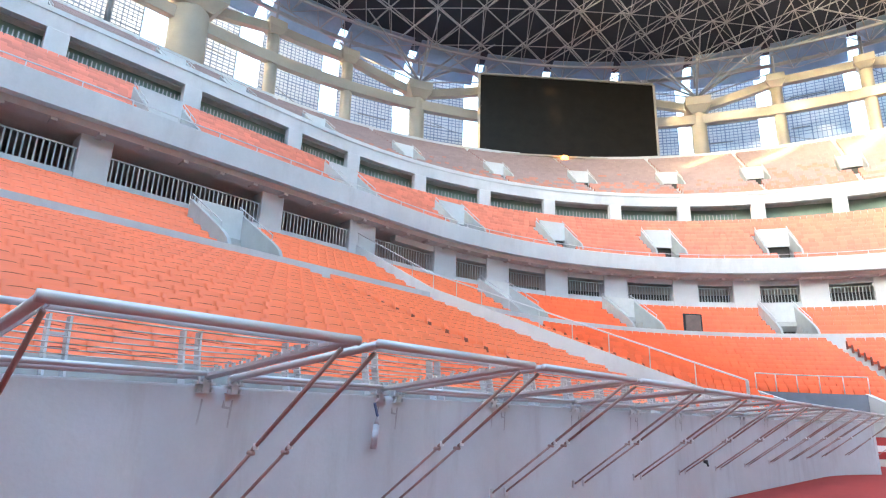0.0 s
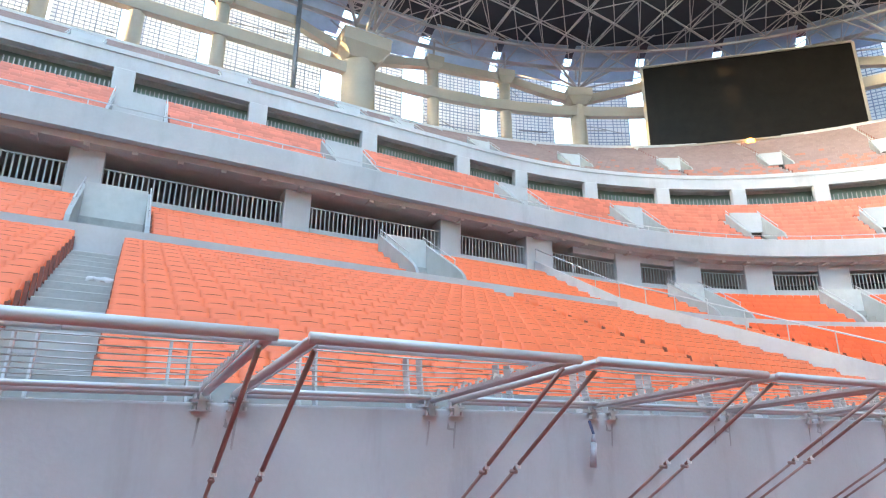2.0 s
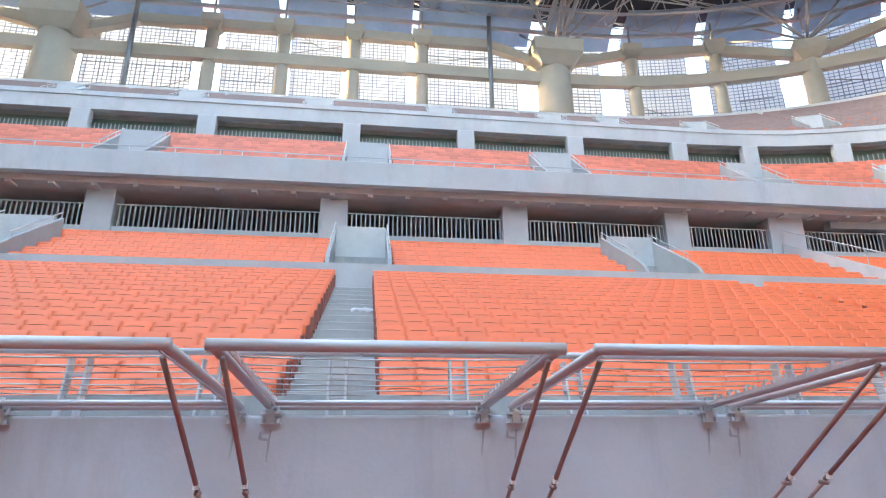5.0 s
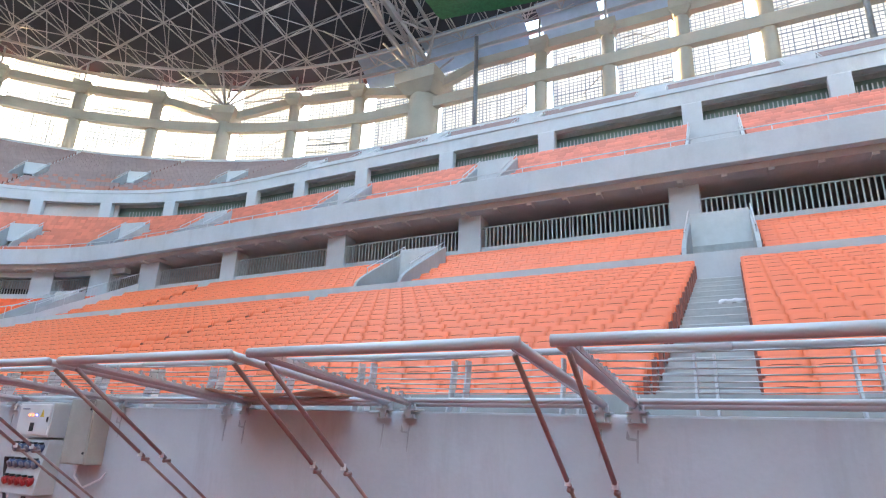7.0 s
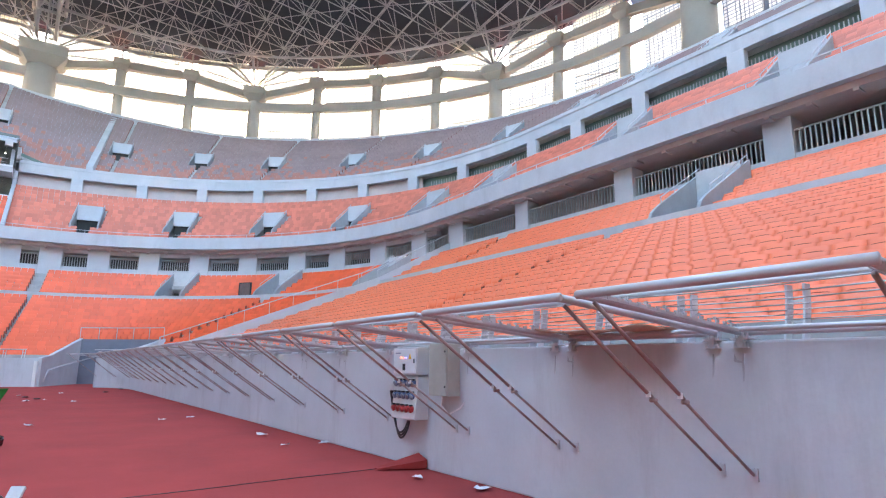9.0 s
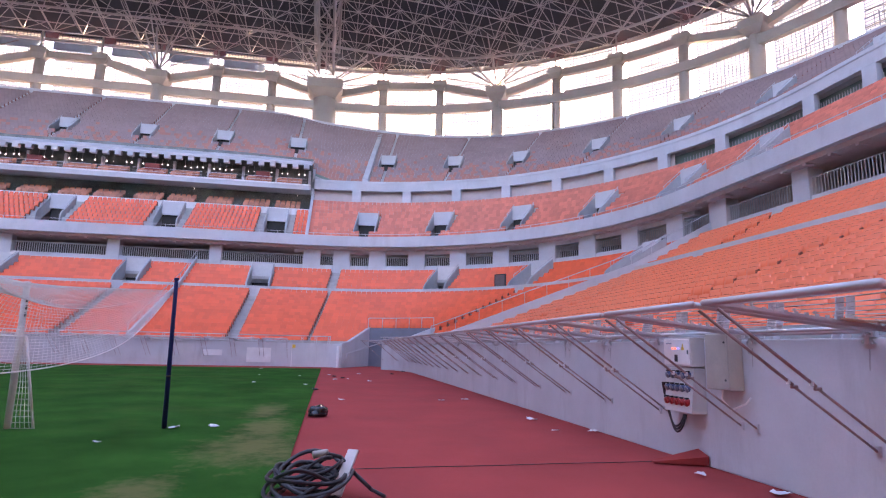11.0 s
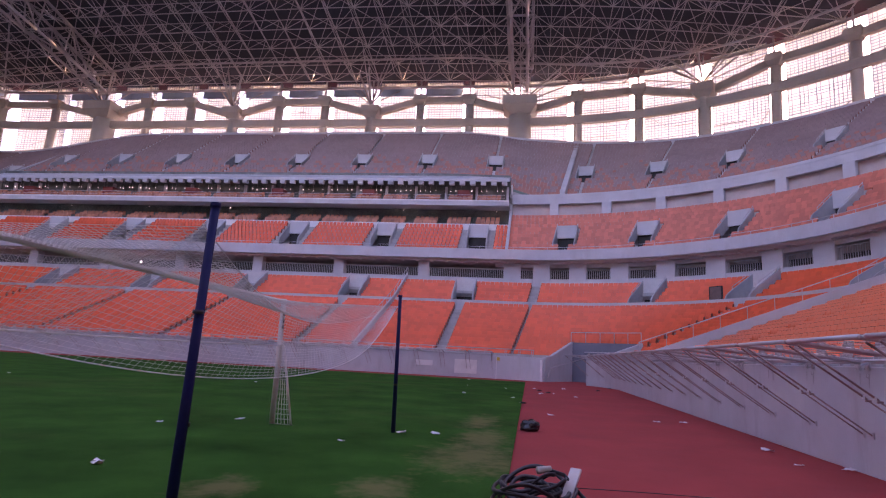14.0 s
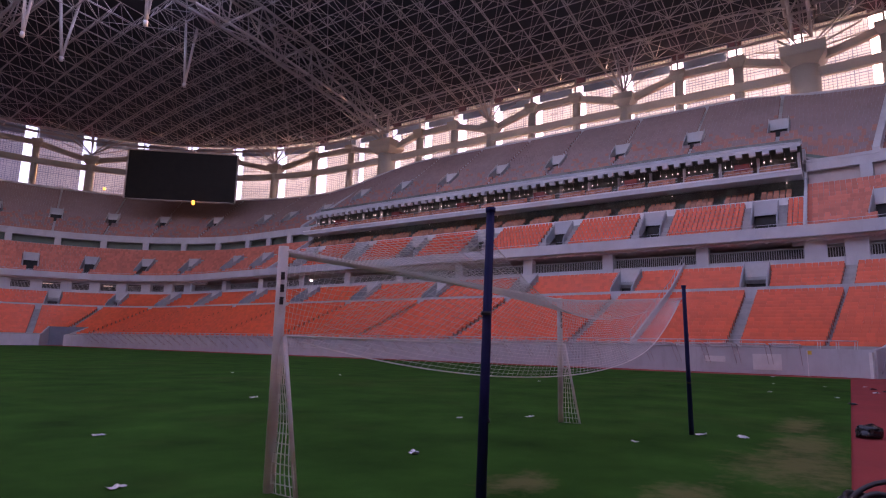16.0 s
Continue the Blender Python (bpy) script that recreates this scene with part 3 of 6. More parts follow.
thing("upper_railing", b.mesh("upper_railing", M_RAIL), "upright grey metal railing bars in the upper concourse openings", "railing", kind="stuff")

# ---- top tier ----
b = Batch()
cut_terrace(b, T3_D, T3_Z, T3_N, T3_T, T3_R, 0, TOTAL, V3, 1.15, 8, 12)
thing("top_terrace", b.mesh("top_terrace", M_STEP), "grey concrete stepped terrace of the top tier", "terrace", kind="structure")
b = Batch()
bar(b, 0, TOTAL, RIM_D - 0.1, RIM_D + 0.3, 34.5, RIM_Z, caps=False)
# unseen floor out to the skin, added against light from below
bar(b, 0, TOTAL, RIM_D + 0.3, SKIN_D + 1.0, 35.0, 35.3, caps=False)
thing("rim_wall", b.mesh("rim_wall", M_CONC), "pale grey wall along the top edge of the stands", "wall", kind="structure")
# unseen wall, added to keep daylight from coming in below the stands
b = Batch()
bar(b, 0, TOTAL, SKIN_D + 0.6, SKIN_D + 1.0, -0.02, 35.2, caps=False)
thing("wall_light_block", b.mesh("wall_light_block", M_CONC), "unseen plain outer wall, added to block light below the stands", "wall", kind="structure")

# ---- facade: columns, ring beams, bearings ----
MID_Z, TOP_Z = 43.0, 47.6
THICK = [-28.4, 28.2, U_SIDE + 0.2, U_SIDE + 82.6, -U_SIDE - 0.2, -U_SIDE - 82.6, HALF - 28.2, HALF + 28.2]
b = Batch()
bar(b, 0, TOTAL, FAC_D - 0.45, FAC_D + 0.45, MID_Z - 0.7, MID_Z + 0.7, caps=False)
thing("facade_ring_beam", b.mesh("facade_ring_beam", M_CREAM), "cream painted concrete ring beam half way up the facade columns", "beam", kind="structure")

FU = np.linspace(0.0, 2 * TOTAL, 8001)
_curved = np.zeros(len(FU), bool)
for c in (1, 3, 5, 7):
    _curved |= (FU % TOTAL >= CUM[c]) & (FU % TOTAL < CUM[c + 1])
FL = np.concatenate([[0.0], np.cumsum(np.diff(FU) * np.where(_curved[:-1], (R0 + FAC_D) / (R0 + 20.0), 1.0))])


def along(u0, u1, n):
    """n + 1 stations evenly spaced along the facade between u0 and u1."""
    a, b = np.interp([u0, u1], FU, FL)
    return [float(v) for v in np.interp(np.linspace(a, b, n + 1), FL, FU)]


def facade_length(u0, u1):
    a, b = np.interp([u0, u1], FU, FL)
    return float(b - a)


marks = sorted(u % TOTAL for u in THICK)
cols, ycaps, segs, DOWNPIPES = [], [], [], []
for i, u0 in enumerate(marks):
    u1 = marks[(i + 1) % len(marks)] + (TOTAL if i == len(marks) - 1 else 0)
    n = 7 if abs(u1 - u0 - 56.5) < 1 else (9 if abs(u1 - u0 - 82.4) < 1 else 10)
    allc = along(u0, u1, n)
    for k in range(1, n):
        w = allc[k]
        if abs((w + HALF) % TOTAL - HALF) < 28 and k in (1, n - 1):
            DOWNPIPES.append(w)
        else:
            cols.append(w)
    yk = [k for k in range(n + 1) if k in (0, n) or (n == 10 and k in (3, 7)) or (n == 9 and k in (3, 6))]
    ycaps += [allc[k] for k in yk if k not in (0, n)]
    for k in range(n):
        lo0, lo1 = k in yk, (k + 1) in yk
        segs.append((allc[k], allc[k + 1], lo0, lo1))


def column(u, r, top, label, capital):
    e = empty("facade_column", label, "column", at(u, FAC_D, 35.2), group="facade columns")
    x, y, a = ring(u, FAC_D)
    sb = Batch()
    lean = 0.06 * (top - 35.2)
    sb.tube((0, 0, 0), (lean * math.cos(a), lean * math.sin(a), top - 35.2), r, 20)
    part("shaft", sb.mesh("shaft", M_CREAM, True), e)
    cb = Batch()
    ca, sa = math.cos(a), math.sin(a)
    h0, h1, w = capital
    lo = [(-r * 0.9, -r * 0.9), (r * 0.9, -r * 0.9), (r * 0.9, r * 0.9), (-r * 0.9, r * 0.9)]
    hi = [(-w, -w * 1.0), (w, -w * 1.0), (w, w * 0.8), (-w, w * 0.8)]
    tr = lambda p, z: (p[0] * -sa + p[1] * -ca * -1 + lean * ca * 0.8, p[0] * ca + p[1] * sa + lean * sa * 0.8, z - 35.2)
    cb.hexa([tr(p, h0) for p in lo], [tr(p, h0 + (h1 - h0) * 0.45) for p in hi])
    cb.hexa([tr(p, h0 + (h1 - h0) * 0.45) for p in hi], [tr(p, h1) for p in hi])
    part("capital", cb.mesh("capital", M_CREAM), e)
    return e


for u in cols:
    if u in ycaps:
        column(u, 1.05, 45.2, "stout cream concrete facade column with a wedge-shaped roof bearing", (44.0, 46.2, 1.7))
    else:
        column(u, 0.75, 47.0, "round cream concrete facade column with a small square capital", (46.6, 48.4, 1.15))
for u in THICK:
    column(u, 2.05, 45.0, "very thick round cream concrete column with a broad roof bearing", (44.2, 47.2, 3.0))
b = Batch()
for u0, u1, lo0, lo1 in segs:
    z0, z1 = (45.0 if lo0 else TOP_Z), (45.0 if lo1 else TOP_Z)
    n = 3
    for k in range(n):
        p = at(u0 + (u1 - u0) * k / n, FAC_D + 0.6, z0 + (z1 - z0) * k / n)
        q = at(u0 + (u1 - u0) * (k + 1) / n, FAC_D + 0.6, z0 + (z1 - z0) * (k + 1) / n)
        b.beam(p, q, 0.9, 1.15)
thing("facade_top_beam", b.mesh("facade_top_beam", M_CREAM), "cream concrete top beam dipping in a V at the roof bearings", "beam", kind="structure")

def upright(batch, u, d, z0, z1, width):
    """A flat upright slat facing the pitch."""
    x, y, a = ring(u, d)
    z = lift(u, d)
    batch.box((x, y, z + (z0 + z1) / 2), width / 2, 0.025, (z1 - z0) / 2, a - math.pi / 2)


# outer skin: translucent sheets on a metal grid, with tall clear slits
b = Batch()
gb = Batch()
fb = Batch()
hb = Batch()
rng = random.Random(4)
allcols = sorted([c % TOTAL for c in cols] + marks)
for i, u0 in enumerate(allcols):
    u1 = allcols[(i + 1) % len(allcols)] + (TOTAL if i == len(allcols) - 1 else 0)
    w = u1 - u0
    ua, ub = u0 + w * 0.21, u0 + w * 0.97
    sweep(b, [(SKIN_D, 35.3), (SKIN_D, 53.6), (SKIN_D + 0.03, 53.6), (SKIN_D + 0.03, 35.3)], ua, ub, closed=True, arcstep=1.0)
    rows_ = ustops(ua, ub, 1.1, 4.0)
    z = 35.5
    while z < 53.6:
        if rng.random() < 0.95:
            h = 0.08 if rng.random() < 0.85 else 0.16
            for c0, c1 in zip(rows_[:-1], rows_[1:]):
                gb.beam(at(c0, SKIN_D - 0.08, z), at(c1, SKIN_D - 0.08, z), 0.04, h)
        z += 0.47
    nv = int(facade_length(ua, ub) / 0.5)
    for k in range(nv + 1):
        uu = ua + (ub - ua) * k / nv
        za = 35.3
        while za < 53.0:
            zb = za + rng.choice((1.9, 3.8, 5.7))
            if rng.random() < 0.9:
                upright(gb, uu, SKIN_D - 0.1, za, min(zb, 53.6), 0.08 if k % 4 else 0.13)
            za = zb
    for uu in (ua, ub):
        fb.beam(at(uu, SKIN_D + 0.15, 35.2), at(uu, SKIN_D + 0.15, 53.5), 0.07, 0.10)
    for _ in range(3):
        za, uu = rng.uniform(36, 50), rng.uniform(ua, ub - 1.2)
        fb.beam(at(uu, SKIN_D - 0.1, za), at(min(ub, uu + rng.uniform(0.8, 2.4)), SKIN_D - 0.1, za), 0.10, 0.14)
    for _ in range(2):
        za, uu = rng.uniform(36, 48), rng.uniform(ua, ub)
        fb.beam(at(uu, SKIN_D - 0.1, za), at(ub if rng.random() < 0.5 else ua, SKIN_D - 0.1, za + rng.uniform(1.5, 3.5)), 0.07, 0.09)
    if not 32.0 < u0 < HALF + 40:
        sweep(hb, [(58.6, 50.2), (57.4, 51.2), (55.6, 52.1), (53.6, 52.5), (53.6, 52.6), (55.7, 52.2), (57.5, 51.3), (58.8, 50.2)], u0 + w * 0.13, u0 + w * 1.02, closed=True)
        continue
    if u0 < U_SIDE + 5:
        continue
    hb.beam(at(ua, SKIN_D - 1.5, 50.9), at((ua + ub) / 2, SKIN_D - 1.5, 50.9), 0.12, 2.0)
    hb.beam(at((ua + ub) / 2, SKIN_D - 1.5, 50.9), at(ub, SKIN_D - 1.5, 50.9), 0.12, 2.0)
thing("facade_upper_panels", hb.mesh("facade_upper_panels", M_UPPER), "blue-grey solid panels above the facade top beam", "facade", kind="stuff")
thing("facade_grid", gb.mesh("facade_grid", M_GRID), "fine blue-grey metal grid in front of the facade sheets", "facade", kind="stuff")
thing("facade_sheets", b.mesh("facade_sheets", M_SLAT), "pale bluish translucent sheets of the outer facade", "facade", kind="stuff")
thing("facade_frames", fb.mesh("facade_frames", M_FRAME), "thin dark metal frames of the facade sheets", "facade", kind="stuff")

# ---- roof: deck with an open middle, and its space frame ----
RD = 59.0


def roof_z(x, y, edge=51.0, rise=13.0):
    rx, ry = abs(x - CX) / (HX + RD), abs(y - CY) / (HY + RD)
    rho = (rx ** 3 + ry ** 3) ** (1 / 3)
    return edge + rise * max(0.0, 1 - rho ** 2.2)


def in_roof(x, y, d=RD):
    ax, ay = abs(x - CX), abs(y - CY)
    r = R0 + d
    if ax > HX + d or ay > HY + d:
        return False
    if ax > SX and ay > SY:
        return (ax - SX) ** 2 + (ay - SY) ** 2 < r * r
    return True


# the middle of the roof is open, widened out of view for more light
def in_hole(x, y, grow=0.0):
    return abs(x - CX) < 46.0 + grow and -104.0 - grow < y < 40.0 + grow


b = Batch()
G = 4.0
nodes = {}
vs, fs = [], []


def rnode(i, j):
    if (i, j) not in nodes:
        x, y = CX + i * G, CY + j * G
        nodes[(i, j)] = len(vs)
        vs.append((x, y, roof_z(x, y, 53.2)))
    return nodes[(i, j)]


for i in range(-26, 26):
    for j in range(-31, 31):
        xm, ym = CX + (i + 0.5) * G, CY + (j + 0.5) * G
        if in_roof(xm, ym, RD - 11.0) and not in_hole(xm, ym):
            fs.append((rnode(i, j), rnode(i, j + 1), rnode(i + 1, j + 1), rnode(i + 1, j)))
b.add(vs, fs)
# the smooth outer rim of the deck
for u0, u1, edge in ((HALF + 40.0, TOTAL + 32.0, 57.6), (32.0, HALF + 40.0, 61.5)):
    stops = ustops(u0, u1, 1.2, 4.0)
    rim = [44.0, 48.0, 52.0, 55.0, edge]
    k = len(rim)
    vs = [(ring(u, d)[0], ring(u, d)[1], roof_z(ring(u, d)[0], ring(u, d)[1], 53.2) + 0.02) for u in stops for d in rim]
    b.add(vs, [(i * k + j, i * k + j + 1, (i + 1) * k + j + 1, (i + 1) * k + j) for i in range(len(stops) - 1) for j in range(k - 1)])
thing("ceiling_roof_deck", b.mesh("ceiling_roof_deck", M_ROOF), "dark brown ribbed metal underside of the stadium roof", "roof", kind="structure")

b = Batch()
H = 4.4
lo, hi = {}, {}
for i in range(-24, 25):
    for j in range(-30, 31):
        x, y = CX + i * H, CY + j * H
        if in_roof(x, y, RD - 2) and not in_hole(x, y, -3):
            lo[(i, j)] = (x, y, roof_z(x, y, 49.6, 11.5))
        xh, yh = x + H / 2, y + H / 2
        if in_roof(xh, yh, RD) and not in_hole(xh, yh, -1):
            hi[(i, j)] = (xh, yh, roof_z(xh, yh, 52.7))
for (i, j), p in lo.items():
    for q in ((i + 1, j), (i, j + 1)):
        if q in lo:
            b.tube(p, lo[q], 0.085, 4)
    for q in ((i + 1, j + 1), (i + 1, j - 1)):
        if q in lo and (i + j) % 2 == 0:
            b.tube(p, lo[q], 0.06, 4)
    for q in ((i, j), (i - 1, j), (i, j - 1), (i - 1, j - 1)):
        if q in hi:
            b.tube(p, hi[q], 0.06, 4)
for (i, j), p in hi.items():
    for q in ((i + 1, j), (i, j + 1)):
        if q in hi:
            b.tube(p, hi[q], 0.075, 4)
thing("roof_space_frame", b.mesh("roof_space_frame", M_TRUSS), "grey-brown tubular steel space frame under the roof", "truss", kind="stuff")


def main_truss(p, q, n, depth, width, label):
    """A deep triangular lattice truss between two bearings."""
    e = empty("main_truss", label, "truss", p, group="main roof trusses")
    o = Vector(p)
    tb, db = Batch(), Batch()
    p, q = Vector(p), Vector(q)
    d = (q - p).normalized()
    side = d.cross(Vector((0, 0, 1))).normalized() * (width / 2)
    prev = None
    for k in range(n + 1):
        c = p.lerp(q, k / n)
        z = roof_z(c.x, c.y, 52.0)
        lowz = z - depth * (0.45 + 0.55 * math.sin(math.pi * min(1, max(0, k / n)))) - 1.0
        now = [Vector((c.x, c.y, z)) - o - side, Vector((c.x, c.y, z)) - o + side, Vector((c.x, c.y, lowz)) - o - side * 0.6, Vector((c.x, c.y, lowz)) - o + side * 0.6]
        for a2, b2 in ((0, 1), (2, 3), (0, 2), (1, 3)):
            db.tube(now[a2], now[b2], 0.13, 5)
        if prev:
            for k2 in range(4):
                tb.tube(prev[k2], now[k2], 0.26, 6)
            for a2, b2 in (((0, 2), (1, 3), (0, 1), (2, 3)) if k % 2 else ((2, 0), (3, 1), (1, 0), (3, 2))):
                db.tube(prev[a2], now[b2], 0.15, 5)
        prev = now
    part("chord_frame", tb.mesh("chord_frame", M_TRUSS, True), e)
    part("web", db.mesh("web", M_TRUSS, True), e)


TP = [at(u, FAC_D - 1, 50) for u in (-28.4, 28.2, U_SIDE + 0.2, U_SIDE + 82.6, HALF - 28.2, HALF + 28.2, -U_SIDE - 82.6, -U_SIDE - 0.2)]
for a2, b2 in ((1, 4), (0, 5), (2, 7), (3, 6)):
    main_truss(TP[a2], TP[b2], 30, 7.0, 4.0, "deep grey steel lattice truss carrying the roof")
b = Batch()
for u in THICK + ycaps:
    base = Vector(at(u, FAC_D - 0.4, 46.4))
    wide = 3.4 if u in THICK else 2.2
    for du, dd in ((-wide, -wide), (wide, -wide), (-wide, wide * 0.6), (wide, wide * 0.6), (0, -wide * 1.6)):
        x, y, _ = ring(u + du, FAC_D + dd)
        b.tube(base, (x, y, roof_z(x, y, 50.4)), 0.16, 6)
        x, y, _ = ring(u + du * 2, FAC_D + dd * 2.2)
        b.tube(base, (x, y, roof_z(x, y, 50.4)), 0.10, 5)
for u in cols:
    p = Vector(at(u, FAC_D + 0.3, 48.3))
    b.tube(p, (p.x, p.y, 51.5), 0.16, 6)
thing("roof_struts", b.mesh("roof_struts", M_TRUSS, True), "steel struts fanning up from the column bearings to the roof", "strut", kind="stuff")
b = Batch()
bar(b, 0, TOTAL, FAC_D - 3.5, FAC_D - 3.2, 50.2, 50.5, caps=False)
bar(b, 0, TOTAL, FAC_D + 0.8, FAC_D + 1.1, 50.2, 50.7, caps=False)
thing("roof_edge_beam", b.mesh("roof_edge_beam", M_TRUSS), "steel edge beam along the roof", "beam", kind="structure")

# ---- seats ----
def shell(width, z0, z1, y0, y1, depth, bow, nx):
    """A bent plastic panel: leaning from (y0, z0) to (y1, z1), hollowed in the middle, with an arched top."""
    vs, fs = [], []
    for side in (0, 1):
        for k in range(nx + 1):
            t = 2 * k / nx - 1
            hollow = depth * (1 - t * t)
            for j in (0, 1):
                zz = (z0, z1 - bow * t * t)[j]
                vs.append((t * width / 2, (y0, y1)[j] + hollow + side * 0.035, zz - side * 0.004))
    m = 2 * (nx + 1)
    for k in range(nx):
        a = 2 * k
        fs += [(a, a + 2, a + 3, a + 1), (m + a, m + a + 1, m + a + 3, m + a + 2), (a + 1, a + 3, m + a + 3, m + a + 1), (a, m + a, m + a + 2, a + 2)]
    fs += [(0, 1, m + 1, m), (m - 2, 2 * m - 2, 2 * m - 1, m - 1)]
    return np.array(vs), fs


PITCH = 0.50
BACK_V, BACK_F = shell(0.4995, 0.34, 0.82, 0.56, 0.64, 0.014, 0.022, 6)
PAN_V, PAN_F = shell(0.4985, 0.26, 0.705, 0.46, 0.535, 0.014, 0.02, 6)
bb = Batch()
bb.add(BACK_V, BACK_F)
SEAT_BACK = bb.mesh("backrest", M_SEAT, True)
bb = Batch()
bb.add(PAN_V, PAN_F)
SEAT_PAN = bb.mesh("seat_pan", M_SEAT, True)
bb = Batch()
bb.box((0, 0.52, 0.24), 0.03, 0.12, 0.06)
bb.box((0, 0.62, 0.14), 0.02, 0.03, 0.14)
SEAT_LEG = bb.mesh("bracket", M_RUBBER)

# shade between the folded pan and the backrest, modelled as a dark crescent strip
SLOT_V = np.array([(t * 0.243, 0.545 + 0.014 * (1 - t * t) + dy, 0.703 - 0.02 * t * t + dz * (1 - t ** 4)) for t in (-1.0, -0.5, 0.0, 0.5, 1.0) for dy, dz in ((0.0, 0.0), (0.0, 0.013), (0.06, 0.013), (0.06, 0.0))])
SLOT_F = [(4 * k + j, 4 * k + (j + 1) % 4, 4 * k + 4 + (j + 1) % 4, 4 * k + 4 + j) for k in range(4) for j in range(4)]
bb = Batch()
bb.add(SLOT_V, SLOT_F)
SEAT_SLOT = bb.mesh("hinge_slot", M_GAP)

FAR_V = np.array([(sx * w, y, z) for w, y, z in ((0.238, 0.50, 0.26), (0.240, 0.46, 0.30), (0.240, 0.53, 0.66), (0.240, 0.58, 0.66), (0.238, 0.61, 0.77), (0.205, 0.63, 0.82), (0.205, 0.66, 0.82), (0.240, 0.66, 0.2)) for sx in (-1, 1)])
FAR_F = [(2 * k, 2 * k + 1, 2 * k + 3, 2 * k + 2) for k in range(7)] + [(0, 2, 4, 6, 8, 10, 12, 14), (1, 15, 13, 11, 9, 7, 5, 3)]
TOP_V = np.array([(sx * 0.235, y, z) for y, z in ((0.46, 0.28), (0.56, 0.80), (0.64, 0.80)) for sx in (-1, 1)])
TOP_F = [(0, 1, 3, 2), (2, 3, 5, 4), (0, 2, 4), (1, 5, 3)]


def free_spans(u0, u1, gaps, d):
    """Stretches between the gaps (centre, half width in metres)."""
    cut = []
    for c, half in gaps:
        for m in (-1, 0, 1):
            w = c + m * TOTAL
            if u0 - 3 < w < u1 + 3:
                k = w % TOTAL
                curved = any(CUM[i] <= k < CUM[i + 1] for i in (1, 3, 5, 7))
                h = half * ((R0 + 20) / (R0 + d) if curved else 1.0)
                cut.append((w - h, w + h))
    cut.sort()
    out, u = [], u0
    for a, b in cut:
        if a > u + 0.3:
            out.append((u, min(a, u1)))
        u = max(u, b)
    if u < u1 - 0.3:
        out.append((u, u1))
    return out


def stations(d, u0, u1, gaps):
    """Seat places along one row, each block between two aisles filled evenly; also the ends of the blocks."""
    out, ends_ = [], []
    for a, b in free_spans(u0, u1, gaps, d):
        st = ustops(a, b, 1.0, 4.0)
        pts = [ring(u, d)[:2] for u in st]
        cum = [0.0]
        for p, q in zip(pts[:-1], pts[1:]):
            cum.append(cum[-1] + math.hypot(q[0] - p[0], q[1] - p[1]))
        n = math.ceil(cum[-1] / PITCH - 0.15)
        if n < 1:
            continue
        at_len = lambda t: float(np.interp(t, cum, st))
        out += [at_len(cum[-1] * (k + 0.5) / n) for k in range(n)]
        ends_ += [at_len(0.0), at_len(cum[-1])]
    return out, ends_


def fill(name, places, V, F, label, material, smooth=False):
    """One mesh of many seats; places are (x, y, z, angle)."""
    pl = np.array(places)
    ca, sa = np.cos(pl[:, 3] - math.pi / 2), np.sin(pl[:, 3] - math.pi / 2)
    X = pl[:, 0:1] + V[None, :, 0] * ca[:, None] - V[None, :, 1] * sa[:, None]
    Y = pl[:, 1:2] + V[None, :, 0] * sa[:, None] + V[None, :, 1] * ca[:, None]
    Z = pl[:, 2:3] + V[None, :, 2] + 0 * X
    verts = np.stack([X, Y, Z], 2).reshape(-1, 3)
    m = len(V)
    faces = [tuple(i * m + k for k in f) for i in range(len(pl)) for f in F]
    me = bpy.data.meshes.new(name)
    me.from_pydata(verts.tolist(), [], faces)
    me.materials.append(material)
    me.polygons.foreach_set("use_smooth", [smooth] * len(me.polygons))
    me.update()
    return thing(name, me, label, "seat", kind="stuff")


ROW_ENDS = []


def row_places(d0, z0, n, tread, riser, u0, u1, gaps, first=0):
    """gaps(i) lists what interrupts row i."""
    out = []
    for i in range(first, n):
        d = d0 + tread * i
        seats_, ends_ = stations(d, u0, u1, gaps(i))
        for u in seats_:
            x, y, a = ring(u, d)
            out.append((x, y, z0 + riser * i + lift(u, d), a, u, i))
        for u in ends_:
            x, y, a = ring(u, d)
            ROW_ENDS.append((x, y, z0 + riser * i + lift(u, d), a))
    return out


S0, S1 = -82.0, 236.0
LOW_GAPS = [(a, 0.635 if abs(a + 6.18) < 1 else (0.16 if abs(a - 71.4) < 0.1 else 0.5)) for a in AISLES]
GATE_GAPS = [((g0 + g1) / 2, (g1 - g0) / 2 + 0.4) for g0, g1 in GATES]
FREE_AISLES = [a for a in AISLES if not near(a, VOMS, 3)]
low = row_places(LOW_D, LOW_Z, LOW_N, LOW_T, LOW_R, S0, S1, lambda i: LOW_GAPS + ([(c, h * (R0 + LOW_D + LOW_T * i) / (R0 + 20)) for c, h in GATE_GAPS] if i < 4 else []))
nearest = [p for p in low if -14.9 < p[4] < 0.2 and p[5] < 10]
nearest = nearest[:300]
chosen = set((round(p[0], 3), round(p[1], 3)) for p in nearest)
seat0 = None
